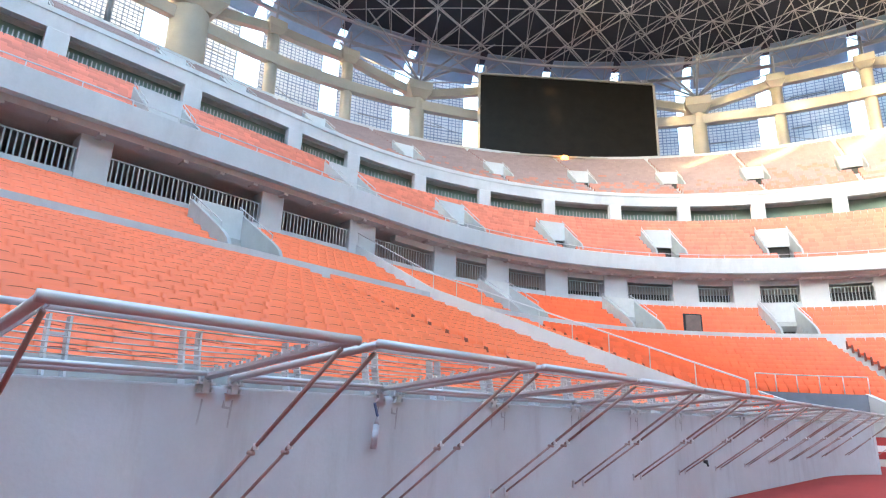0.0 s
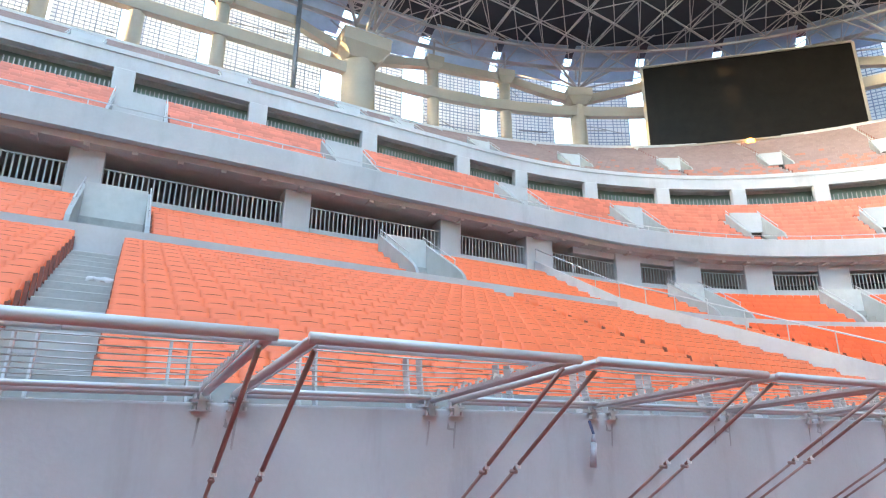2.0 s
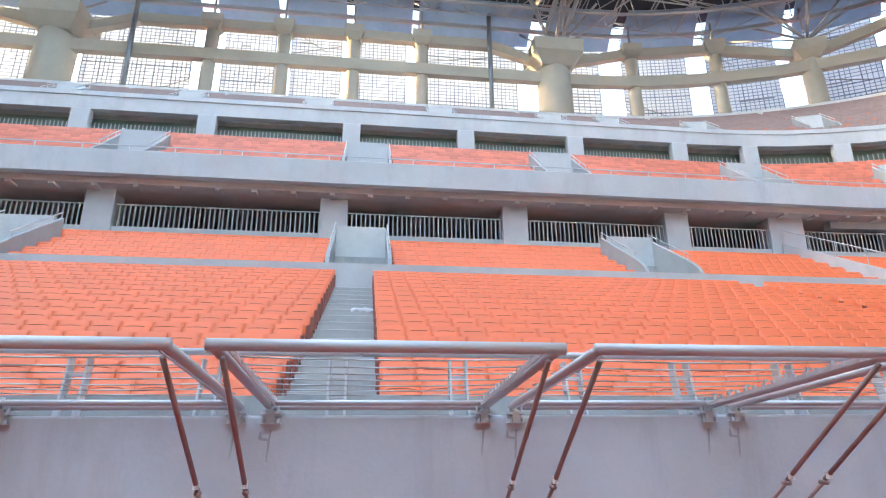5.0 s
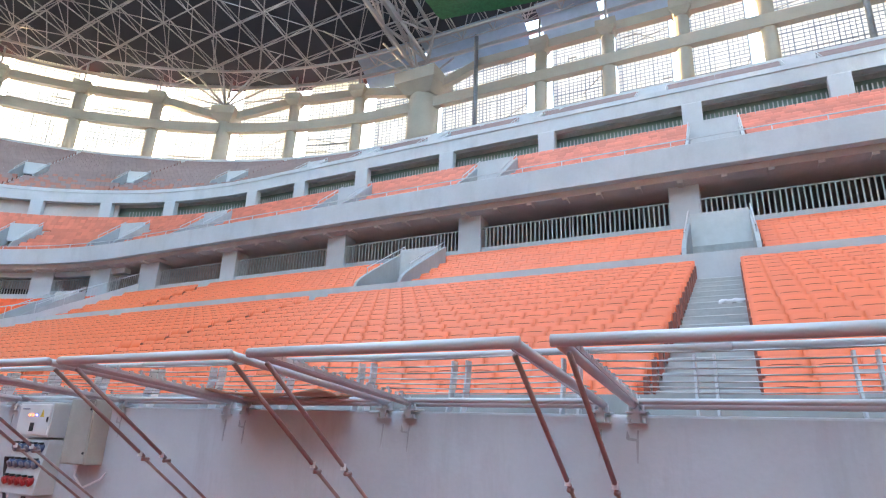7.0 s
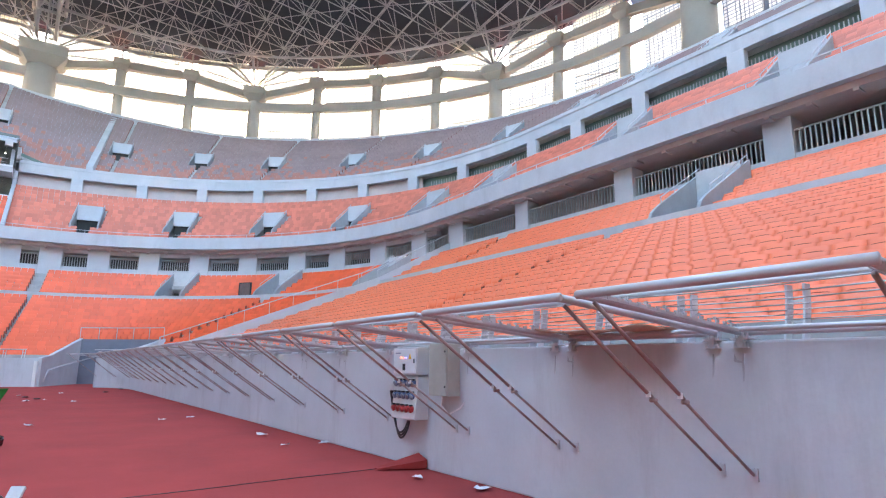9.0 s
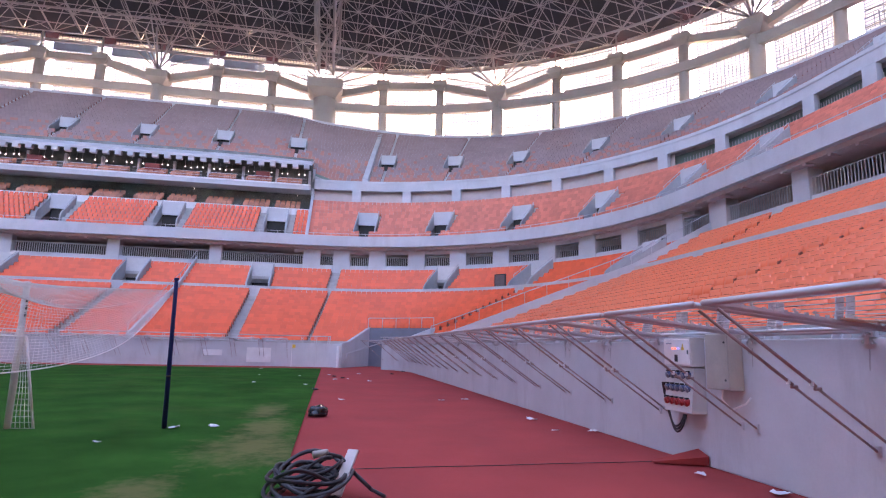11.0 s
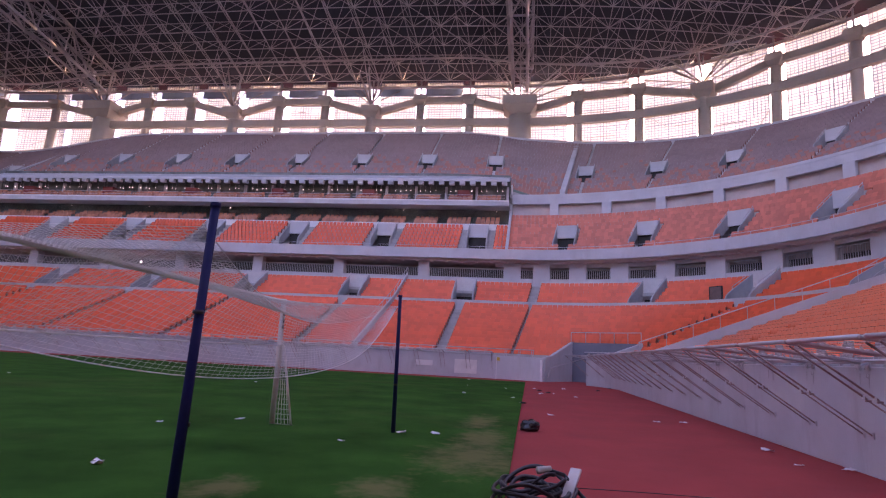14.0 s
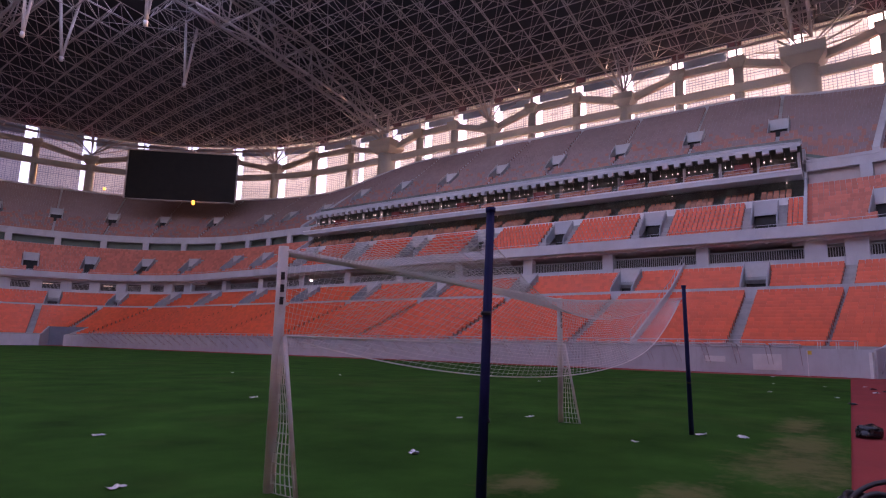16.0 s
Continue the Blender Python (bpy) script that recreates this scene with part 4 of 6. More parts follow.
for x, y, z, a, u, i in nearest:
    m = Matrix.Translation((x, y, z)) @ Matrix.Rotation(a - math.pi / 2 + random.uniform(-0.01, 0.01), 4, "Z")
    if seat0 is None:
        seat0 = empty("stadium_seat", "orange plastic tip-up stadium seat, folded, on the concrete terrace", "seat", group="lower stand seats")
        seat0.matrix_basis = m
        part("backrest", SEAT_BACK, seat0)
        part("seat_pan", SEAT_PAN, seat0)
        part("hinge_slot", SEAT_SLOT, seat0, "dark strip for the shade above the folded pan")
        part("bracket", SEAT_LEG, seat0, "dark metal bracket")
    else:
        copy_thing(seat0, m)
rest = [p for p in low if (round(p[0], 3), round(p[1], 3)) not in chosen]
b1 = [p for p in rest if p[4] < 31 and p[4] > -36]
V2S = np.concatenate([BACK_V, PAN_V])
F2S = BACK_F + [tuple(i + len(BACK_V) for i in f) for f in PAN_F]
fill("seat_rows_lower", [p[:4] for p in b1], V2S, F2S, "rows of orange plastic tip-up seats in the lower stand", M_SEATS, True)
fill("seat_slot_shade", [p[:4] for p in b1], SLOT_V, SLOT_F, "dark strips for the shade above folded pans of the lower seats", M_GAP)
fill("seat_rows_lower", [p[:4] for p in rest if not (-36 < p[4] < 31)], FAR_V, FAR_F, "rows of orange seats in the far lower stand, tinted for light", M_SEATF)
upb = row_places(UPB_D, UPB_Z, UPB_N - 1, UPB_T, UPB_R, S0, S1, lambda i: [(v, 1.25) for v in VOMS if i < 5] + [(a, 0.5) for a in FREE_AISLES])
upn = [p[:4] for p in upb if -36 < p[4] < 31]
fill("seat_rows_upper_bank", upn, V2S, F2S, "rows of orange plastic seats behind the low parapet", M_SEATS, True)
fill("seat_slot_shade", upn, SLOT_V, SLOT_F, "dark strips for the shade above folded pans, upper bank seats", M_GAP)
fill("seat_rows_upper_bank", [p[:4] for p in upb if not (-36 < p[4] < 31)], FAR_V, FAR_F, "rows of orange seats behind the far low parapet, tinted for light", M_SEATF)
T2_GAPS = [[(v, 0.55) for v in V2], [(v, 1.4) for v in V2], []]
t2 = []
for u0, u1 in ((S0, BOX0 - 0.3), (BOX1 + 0.3, S1)):
    t2 += row_places(T2_D, T2_Z, T2_N, T2_T, T2_R, u0, u1, lambda i: T2_GAPS[0 if i <= 2 else (1 if i < 8 else 2)])
side2 = row_places(T2_D, T2_Z, 8, T2_T, 0.62, BOX0, BOX1, lambda i: [(v, 2.1) for v in V2])
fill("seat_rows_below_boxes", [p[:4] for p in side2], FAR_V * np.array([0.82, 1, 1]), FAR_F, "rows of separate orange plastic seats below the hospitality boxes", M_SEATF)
fill("seat_rows_middle_tier", [p[:4] for p in t2], FAR_V, FAR_F, "rows of orange plastic seats on the middle tier, haze tinted in", M_SEATS2)
t3 = row_places(T3_D, T3_Z, T3_N, T3_T, T3_R, S0, S1, lambda i: [(v, 1.35 if 7 < i < 12 else 0.26) for v in V3])
rt = random.Random(12)
muted, grey_pink = [], []
for p in t3:
    k = 0.95 - 0.085 * p[5] + 0.55 * noise.noise(Vector((p[4] * 0.16, p[5] * 0.35, 2.0)))
    (muted if rt.random() < k else grey_pink).append(p[:4])
fill("seat_rows_top_tier", muted, TOP_V, TOP_F, "muted orange seats scattered through the top tier", M_PALE2)
fill("seat_rows_top_tier", grey_pink, TOP_V, TOP_F, "greyish pink seats on the top tier", M_PALE)

# end brackets, enlarged and dark to put in the shade beside folded pans
END_V = np.array([(sx * 0.03, y, z) for y, z in ((0.42, 0.12), (0.50, 0.58), (0.60, 0.62), (0.66, 0.10)) for sx in (-1, 1)])
END_F = [(0, 2, 4, 6), (1, 7, 5, 3), (0, 1, 3, 2), (2, 3, 5, 4), (4, 5, 7, 6), (6, 7, 1, 0)]
fill("row_end_shade_brackets", ROW_ENDS, END_V, END_F, "dark row end brackets, also standing in for shade beside the seats", M_ENDS)

# steps of the aisle in the middle of the near stand
stairs = empty("aisle_stairs", "grey concrete stairway up the near stand", "stairs", at(AISLES[1], LOW_D, 0))
bb = Batch()
bb.box((0, 0.2, 0.08), 0.625, 0.2, 0.078)
STEP_ME = soften(bb.mesh("step", M_STEP), 0.012, 1)
for i in range(-1, LOW_N):
    o = part("step", STEP_ME, stairs)
    o.matrix_basis = Matrix.Translation((0, LOW_T * i + LOW_T * 0.5, LOW_Z + LOW_R * i + (0.0 if i >= 0 else -0.02)))
for i in (1, 3):
    bb = Batch()
    bb.tube((0.05, 0, 0), (0.05, -0.012, 0), 0.03, 8)
    o = part("drain_hole", bb.mesh("drain_hole", M_RUBBER), stairs)
    o.matrix_basis = Matrix.Translation((0.02 * i, LOW_T * i - 0.002, LOW_Z + LOW_R * i - 0.14))

# ---- leaning guard panels on the front wall ----
PP = 1.93
PW = 1.71
FY, FZ = -1.94, 1.955     # front tube
BY, BZ = 0.03, 1.80      # tube along the wall


def tube_mesh(name, pts, r, material, n=12):
    bt = Batch()
    bt.path(pts, r, n)
    return bt.mesh(name, material, True)


def guard_panel():
    e = empty("guard_panel", "leaning grey steel tube guard frame strung with wires", "guard rail", group="guard panels on the wall")
    h = PW / 2
    part("front_tube", tube_mesh("front_tube", [(-h - 0.03, FY, FZ), (h + 0.03, FY, FZ)], 0.031, M_STEEL), e)
    part("wall_tube", tube_mesh("wall_tube", [(-h, BY, BZ - 0.03), (h, BY, BZ - 0.03)], 0.03, M_STEEL), e)
    part("inner_tube", tube_mesh("inner_tube", [(-h, BY - 0.12, BZ - 0.01), (h, BY - 0.12, BZ - 0.01)], 0.022, M_STEEL), e)
    arm = tube_mesh("arm", [(0, FY, FZ), (0, BY - 0.02, BZ - 0.03)], 0.029, M_STEEL)
    for s in (-h, h):
        o = part("arm", arm, e)
        o.location = (s, 0, 0)
    wire = tube_mesh("wire", [(-h, 0, 0), (-h * 0.3, 0, -0.012), (h * 0.3, 0, -0.012), (h, 0, 0)], 0.006, M_WIRE, 4)
    for k in range(1, 9):
        t = k / 9.0
        o = part("wire", wire, e, "thin steel wire")
        o.location = (0, FY + (BY - FY) * t, FZ + (BZ - FZ) * t + 0.035)
    bt = Batch()
    bt.beam((0, FY + 0.12, FZ - 0.005), (0, BY - 0.12, BZ - 0.02), 0.008, 0.028)
    for k in range(1, 18):
        t = k / 18.0
        bt.box((0, FY + (BY - FY) * t, FZ + (BZ - FZ) * t + 0.008), 0.008, 0.018, 0.013)
    comb = bt.mesh("comb", M_STEEL)
    for s in (-h + 0.055, h - 0.055):
        o = part("comb", comb, e, "flat steel comb holding the wires")
        o.location = (s, 0, 0)
    bt = Batch()
    bt.box((0, 0, 0), 0.012, 0.008, 0.012)
    clip = bt.mesh("wire_clip", M_WIRE)
    for k in range(1, 9):
        t = k / 9.0
        for s in (-h + 0.035, h - 0.035):
            o = part("wire_clip", clip, e)
            o.location = (s, FY + (BY - FY) * t, FZ + (BZ - FZ) * t + 0.034)
    bt = Batch()
    bt.box((0, 0, 0), 0.075, 0.09, 0.008)
    for sx in (-0.05, 0.05):
        bt.tube((sx, -0.05, 0.0), (sx, -0.05, 0.05), 0.012, 6)
    bt.box((0, 0.0, 0.03), 0.02, 0.05, 0.035)
    bt.box((0, -0.06, -0.035), 0.03, 0.02, 0.04)
    bt.box((0, -0.065, -0.075), 0.075, 0.03, 0.004)
    for sx in (-0.052, 0.052):
        bt.tube((sx, -0.075, -0.071), (sx, -0.075, -0.04), 0.015, 8)
    br = bt.mesh("foot_plate", M_STEEL)
    for s in (-h + 0.02, h - 0.02):
        o = part("foot_plate", br, e, "bolted steel foot plate")
        o.location = (s, 0.045, BZ - 0.085)
    bt = Batch()
    top, low = Vector((0, FY + 0.10, FZ - 0.05)), Vector((0, -0.02, 0.62))
    mid = top.lerp(low, 0.52)
    bt.tube(top, mid, 0.0155, 8)
    bt.tube(mid + Vector((0, 0.03, -0.03)), low, 0.013, 8)
    bt.tube(mid + Vector((0, -0.02, -0.02)), mid + Vector((0, 0.05, -0.02)), 0.016, 8)
    st = bt.mesh("strut", M_RUST, True)
    bt = Batch()
    bt.tube(mid + Vector((0, -0.045, 0.005)), mid + Vector((0, -0.045, 0.05)), 0.02, 8)
    cap = bt.mesh("knuckle_cap", M_WHITE)
    bt = Batch()
    bt.box((0, -0.012, 0.62), 0.035, 0.012, 0.05)
    wp = bt.mesh("wall_plate", M_STEEL)
    for s in (-h + 0.03, h - 0.03):
        o = part("strut", st, e, "reddish brown steel strut")
        o.location = (s, 0, 0)
        c = part("knuckle_cap", cap, o, "white plastic cap")
        w = part("wall_plate", wp, o)
    return e


def place_panels(u0, u1):
    global panel0
    u = u0
    while u <= u1:
        x, y, a = ring(u, 0.0)
        m = local(u, 0.0, 0.0)
        if panel0 is None:
            panel0 = guard_panel()
            panel0.matrix_basis = m
        else:
            copy_thing(panel0, m)
        k = u % TOTAL
        curved = any(CUM[i] <= k < CUM[i + 1] for i in (1, 3, 5, 7))
        u += PP * ((R0 + 20) / (R0 + 0.3) if curved else 1.0)


panel0 = None
U_FIRST = CX + 0.15      # a panel's middle lies at x = -0.15
k0 = int((U_FIRST + 30.0) / PP)
place_panels(U_FIRST - PP * k0, 50.0)
place_panels(-42.0, U_FIRST - PP * (k0 + 1) - 3.0)
place_panels(U_SIDE + 1.0, U_SIDE + 93.0)

# anchor stains on the wall under the gaps
M_MARK = mat("anchor_mark_paint", (0.45, 0.435, 0.45), 0.8, var=0.25, fine=60)
bt = Batch()
bt.beam((-0.155, 0, -0.12), (-0.135, 0, 0.09), 0.004, 0.016)
mark_a = bt.mesh("scratch_mark", M_MARK)
bt = Batch()
prof = [(0.055, 0.09), (0.075, 0.035), (0.12, 0.03), (0.13, 0.09), (0.142, 0.09), (0.125, -0.14), (0.112, -0.14), (0.117, 0.012), (0.06, 0.018), (0.045, 0.03)]
m = len(prof)
bt.add([(x, y, z) for y in (-0.002, 0.002) for x, z in prof], [tuple(range(m)), tuple(range(2 * m - 1, m - 1, -1))] + [(i, m + i, m + (i + 1) % m, (i + 1) % m) for i in range(m)])
mark_b = bt.mesh("anchor_mark", M_MARK)
for k in range(-12, 18):
    for nm, me in (("scratch_mark", mark_a), ("anchor_mark", mark_b)):
        ob = thing(nm, me, "thin dark anchor scuff on the painted wall", "mark", "anchor marks on the wall")
        ob.matrix_basis = local(U_FIRST + PP / 2 - PP * k, -0.001, 1.50)

# ---- rail behind the wall: tube on paired curved posts ----
for name, u0, u1 in (("wall_railing", -43.0, 50.0), ("wall_railing", U_SIDE - 10.0, U_SIDE + 95.0)):
    e = empty(name, "grey tube handrail on paired flat posts behind the pitch wall", "railing")
    bt = Batch()
    stn = ustops(u0, u1, 1.5, 12)
    bt.path([at(u, 0.26, 2.22) for u in stn], 0.03, 10)
    part("handrail", bt.mesh("handrail", M_STEEL, True), e)
    bt = Batch()
    side = [(0.10 * math.sin(k * 0.4) - 0.04, 0.115 * k) for k in range(5)]
    vs = [(sx, y + dy, z) for y, z in side for sx, dy in ((-0.009, -0.05), (0.009, -0.05), (0.009, 0.05), (-0.009, 0.05))]
    bt.add(vs, [(4 * k + j, 4 * k + (j + 1) % 4, 4 * k + 4 + (j + 1) % 4, 4 * k + 4 + j) for k in range(4) for j in range(4)] + [(3, 2, 1, 0), (16, 17, 18, 19)])
    post = bt.mesh("upright", M_STEEL)
    bt = Batch()
    bt.beam((-0.068, 0, 0), (0.068, 0, 0), 0.022, 0.022)
    rung = bt.mesh("rung", M_STEEL)
    u = u0 + 0.4
    while u < u1:
        m = local(u, 0.2, 1.70)
        for sx in (-0.07, 0.07):
            o = part("upright", post, e)
            o.matrix_basis = m @ Matrix.Translation((sx, 0, 0))
        for zz in (0.16, 0.32):
            o = part("rung", rung, e)
            o.matrix_basis = m @ Matrix.Translation((0, 0.03, zz))
        k = u % TOTAL
        curved = any(CUM[i] <= k < CUM[i + 1] for i in (1, 3, 5, 7))
        u += 1.02 * ((R0 + 20) / (R0 + 0.3) if curved else 1.0)

# ---- vomitories ----
def vomitory(u, d0, z0, tread, riser, width, rows, label, group, hdr, hm=None):
    e = empty("vomitory", label, "stair opening", group=group)
    L = rows * tread
    S = riser / tread
    e.matrix_basis = local(u, d0, z0)
    w = width / 2
    for s in (-w, w):
        bt = Batch()
        pts = [(0.0, -0.6), (0.0, 0.2), (0.07, 0.5), (0.24, 0.8), (0.55, 1.06), (1.0, 1.36), (L, L * S + 1.0), (L, L * S - 0.6)]
        vs = [(s + q, y, z) for q in (-0.07, 0.07) for y, z in pts]
        n = len(pts)
        bt.add(vs, [tuple(range(n)), tuple(range(2 * n - 1, n - 1, -1))] + [(i, n + i, n + (i + 1) % n, (i + 1) % n) for i in range(n)])
        part("side_wall", bt.mesh("side_wall", M_STAIR), e)
        bt = Batch()
        bt.path([(s, 0.9, 1.55), (s, L, L * S + 1.24)], 0.025, 6)
        for k in range(4):
            t = (k + 0.05) / 3.1
            yy, z0_, z1_ = 0.9 + (L - 0.9) * t, 1.28 + (L * S - 0.3) * t, 1.55 + (L * S - 0.31) * t
            bt.tube((s, yy, z0_), (s, yy, z1_), 0.02, 5)
        part("handrail", bt.mesh("handrail", M_STEEL), e, "short steel handrail")
    yb = L - 0.45
    bt = Batch()
    bt.box((0, yb, (1.7 + L * S + hdr) / 2), w - 0.07, 0.09, (L * S + hdr - 1.7) / 2)
    part("header_wall", bt.mesh("header_wall", hm or M_WHITE), e, "pale painted wall over the opening")
    # closed dark panel instead of depth in shade
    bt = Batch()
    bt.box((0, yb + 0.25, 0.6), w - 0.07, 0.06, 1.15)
    part("doorway", bt.mesh("doorway", M_DARK), e, "dark panel standing in for the shaded doorway")
    bt = Batch()
    bt.box((0, yb / 2 + 0.1, -0.45), w - 0.07, yb / 2 + 0.1, 0.1)
    part("landing", bt.mesh("landing", M_STEP), e, "concrete landing")
    return e


for u in VOMS:
    v = (u + HALF) % TOTAL - HALF
    if S0 < v < S1:
        vomitory(u, UPB_D - 0.15, UPB_Z, UPB_T, UPB_R, 2.15, 5, "pale grey walled stairway opening with steel handrails in the lower stand", "lower vomitories", 0.9, M_BOXW)
for u in V2:
    v = (u + HALF) % TOTAL - HALF
    if S0 < v < S1:
        vomitory(u, T2_D + T2_T * 2.6, T2_Z + T2_R * 2.6, T2_T, T2_R, 2.4, 4, "grey walled stairway opening on the middle tier", "middle vomitories", 0.9, M_CONC)
for u in V3:
    v = (u + HALF) % TOTAL - HALF
    if S0 < v < S1:
        e = vomitory(u, T3_D + T3_T * 7.6, T3_Z + T3_R * 7.6 + lift(u, T3_D + 6.4), T3_T, T3_R, 2.3, 4, "pale grey box-like stairway opening on the top tier", "top vomitories", 0.8, M_CONC)

# ---- partition walls with rails down the lower stand ----
for u in (U_SIDE + 11.5, -27.0, 29.5):
    e = empty("partition_wall", "sloping low grey partition wall with a steel rail down the lower stand", "partition", group="stand partitions")
    bt = Batch()
    slope_wall(bt, u, 0.08, [(0.9, 1.2), (0.9, 2.12), (14.6, 7.45), (20.5, 10.6), (20.5, 9.2), (14.6, 6.0)])
    part("wall", bt.mesh("wall", M_CONC), e)
    bt = Batch()
    bt.path([at(u, 0.9, 2.0), at(u, 0.9, 2.85), at(u, 14.6, 8.15), at(u, 20.5, 11.3)], 0.03, 6)
    for k in range(14):
        d = 0.95 + k * 1.5
        z = 1.95 + (d - 0.9) * 0.387 if d < 14.6 else 7.25 + (d - 14.6) * 0.534
        bt.tube(at(u, d, z), at(u, d, z + 0.88), 0.02, 5)
    part("rail", bt.mesh("rail", M_STEEL), e)

# rail along the near aisle of the gate, seen across the stand
for u0, u1 in ((48.0, 61.5), (-56.5, -44.5)):
    e = empty("gate_railing", "grey steel tube railing round the corner gateway", "railing", group="gateway railings")
    bt = Batch()
    bt.path([at(u, GATE_D + 0.1, 3.85) for u in np.linspace(u0, u1, 6)], 0.03, 8)
    part("top_rail", bt.mesh("top_rail", M_STEEL, True), e)
    for u in np.linspace(u0, u1, 6):
        bt = Batch()
        bt.tube(at(u, GATE_D + 0.1, 3.05), at(u, GATE_D + 0.1, 3.85), 0.025, 8)
        part("post", bt.mesh("post", M_STEEL, True), e)
    bt = Batch()
    bt.path([at(u1 - 1.0, 0.2, 0.3), at(u1 - 1.0, 0.6, 1.0), at(u1 - 3.5, 4.5, 1.9)], 0.035, 8)
    part("ramp_rail", bt.mesh("ramp_rail", M_STEEL, True), e)

# ---- hospitality boxes along the long side ----
for u0, u1 in BOXSIDES[:1]:
    def strip(name, d0, d1, z0, z1, m, label, cat):
        bt = Batch()
        bar(bt, u0, u1, d0, d1, z0, z1)
        return thing(name, bt.mesh(name, m), label, cat, kind="structure")
    strip("box_ledge", 27.0, 27.25, 16.6, 17.95, M_WHITE, "white ledge wall in front of the hospitality boxes", "ledge")
    strip("box_floor_lower", 27.25, 31.0, 17.6, 17.8, M_STEP, "floor of the lower hospitality boxes", "floor")
    strip("box_slab_lower", 27.3, 31.4, 20.45, 21.1, M_CONC, "pale grey slab edge between the two rows of boxes", "slab")
    strip("box_slab_upper", 27.9, 33.0, 23.8, 24.15, M_CONC, "pale grey slab edge over the upper boxes", "slab")
    strip("box_back_wall", 31.3, 31.5, 17.6, 24.0, M_DARKGL, "dark glazed back wall of the hospitality boxes", "wall")
    strip("box_inner_wall", 29.9, 30.05, 17.8, 20.45, M_DARKGL, "dark inner wall of the lower boxes", "wall")
    strip("box_glass", 29.4, 29.43, 17.8, 20.45, M_GLASS, "clear glazed front of the lower boxes", "glass").visible_shadow = False
    for k in range(int((u1 - u0) / 4.1) + 1):
        u = u0 + 0.3 + 4.1 * k
        bt = Batch()
        unit(bt, u, 30.2, 30.6, 21.1, 23.72, 0.3)
        unit(bt, u, 30.1, 30.4, 17.8, 20.45, 0.25)
        thing("box_column", bt.mesh("box_column", M_CONC), "slim grey column between hospitality boxes", "column", "box columns")
        for w in (0.35, 1.72, 3.08):
            bt = Batch()
            unit(bt, u + w, 27.95, 28.5, 23.4, 23.82, 0.66)
            thing("slab_bracket", bt.mesh("slab_bracket", M_CONC), "short grey concrete bracket under the slab", "bracket", "slab brackets")
        for w, dd, dz, rr in ((0.6, 29.6, -0.62, 0.05), (1.35, 30.0, -0.5, 0.035), (2.0, 29.6, -0.75, 0.04), (2.75, 29.9, -0.55, 0.035), (3.4, 29.6, -0.68, 0.05), (1.3, 29.2, -3.5, 0.045)):
            if (k * 7 + int(w * 10)) % 5 == 0 or (dz < -1 and k % 3):
                continue
            bt = Batch()
            bt.tube(at(u + w, dd, 23.55 + dz), at(u + w, dd, 23.67 + dz), rr, 8)
            lamp = empty("pendant_lamp", "small bright round lamp hung from the box ceiling", "lamp", group="box ceiling lamps")
            part("bulb", bt.mesh("bulb", M_LAMP), lamp)
            bt = Batch()
            bt.tube(at(u + w, dd, 23.67 + dz), at(u + w, dd, 23.82 if dz > -1 else 20.46), 0.012, 5)
            part("rod", bt.mesh("rod", M_STEEL), lamp, "thin steel rod")
        bt = Batch()
        bt.beam(at(u + 0.2, 27.6, 21.9), at(u + 3.9, 27.6, 21.9), 0.04, 0.04)
        bt.beam(at(u + 0.2, 27.6, 21.5), at(u + 3.9, 27.6, 21.5), 0.03, 0.03)
        thing("box_balustrade", bt.mesh("box_balustrade", M_STEEL), "thin steel balustrade in front of a box", "railing", "box balustrades")
    strip("box_slab_edge", 27.24, 27.3, 20.98, 21.16, M_WHITE, "thin white edge along the slab between the boxes", "edge")
    vip = []
    for d, z in ((27.4, 17.8), (28.1, 18.2), (28.8, 18.6), (27.75, 21.1), (28.5, 21.4), (29.3, 21.75)):
        u = u0 + 0.8
        while u < u1 - 0.5:
            if (u - u0) % 4.1 > 0.95:
                x, y, a = ring(u, d)
                vip.append((x, y, z, a))
            u += 0.62
    fill("box_seats", vip, FAR_V, FAR_F, "rows of tan padded seats in the hospitality boxes", M_VIP)
    for k in range(6):
        u = u0 + 6 + 12.9 * k
        bt = Batch()
        unit(bt, u, 29.0, 30.8, 21.2, 22.9, 1.6)
        thing("box_partition", bt.mesh("box_partition", mat("dark_red_panel", (0.28, 0.05, 0.04), 0.6)), "dark red partition panel in a hospitality box", "panel", "box partitions")
for u in (BOX0 - 0.2, BOX1 + 0.2):
    bt = Batch()
    slope_wall(bt, u, 0.15, [(20.0, 12.6), (20.0, 13.6), (30.6, 20.6), (30.6, 24.2), (33.0, 24.2), (33.0, 17.0), (30.0, 17.0)])
    thing("box_end_wall", bt.mesh("box_end_wall", M_CONC), "sloping pale grey end wall beside the hospitality boxes", "wall", kind="structure")
for u in (U_SIDE - 4.5, U_SIDE + 83.0):
    bt = Batch()
    slope_wall(bt, u, 0.35, [(31.4, 22.0), (31.4, 23.4), (51.6, 37.3), (51.6, 34.0)])
    ob = thing("tier_divider", bt.mesh("tier_divider", M_CONC), "sloping pale grey dividing wall up the top tier", "wall", "tier dividers")

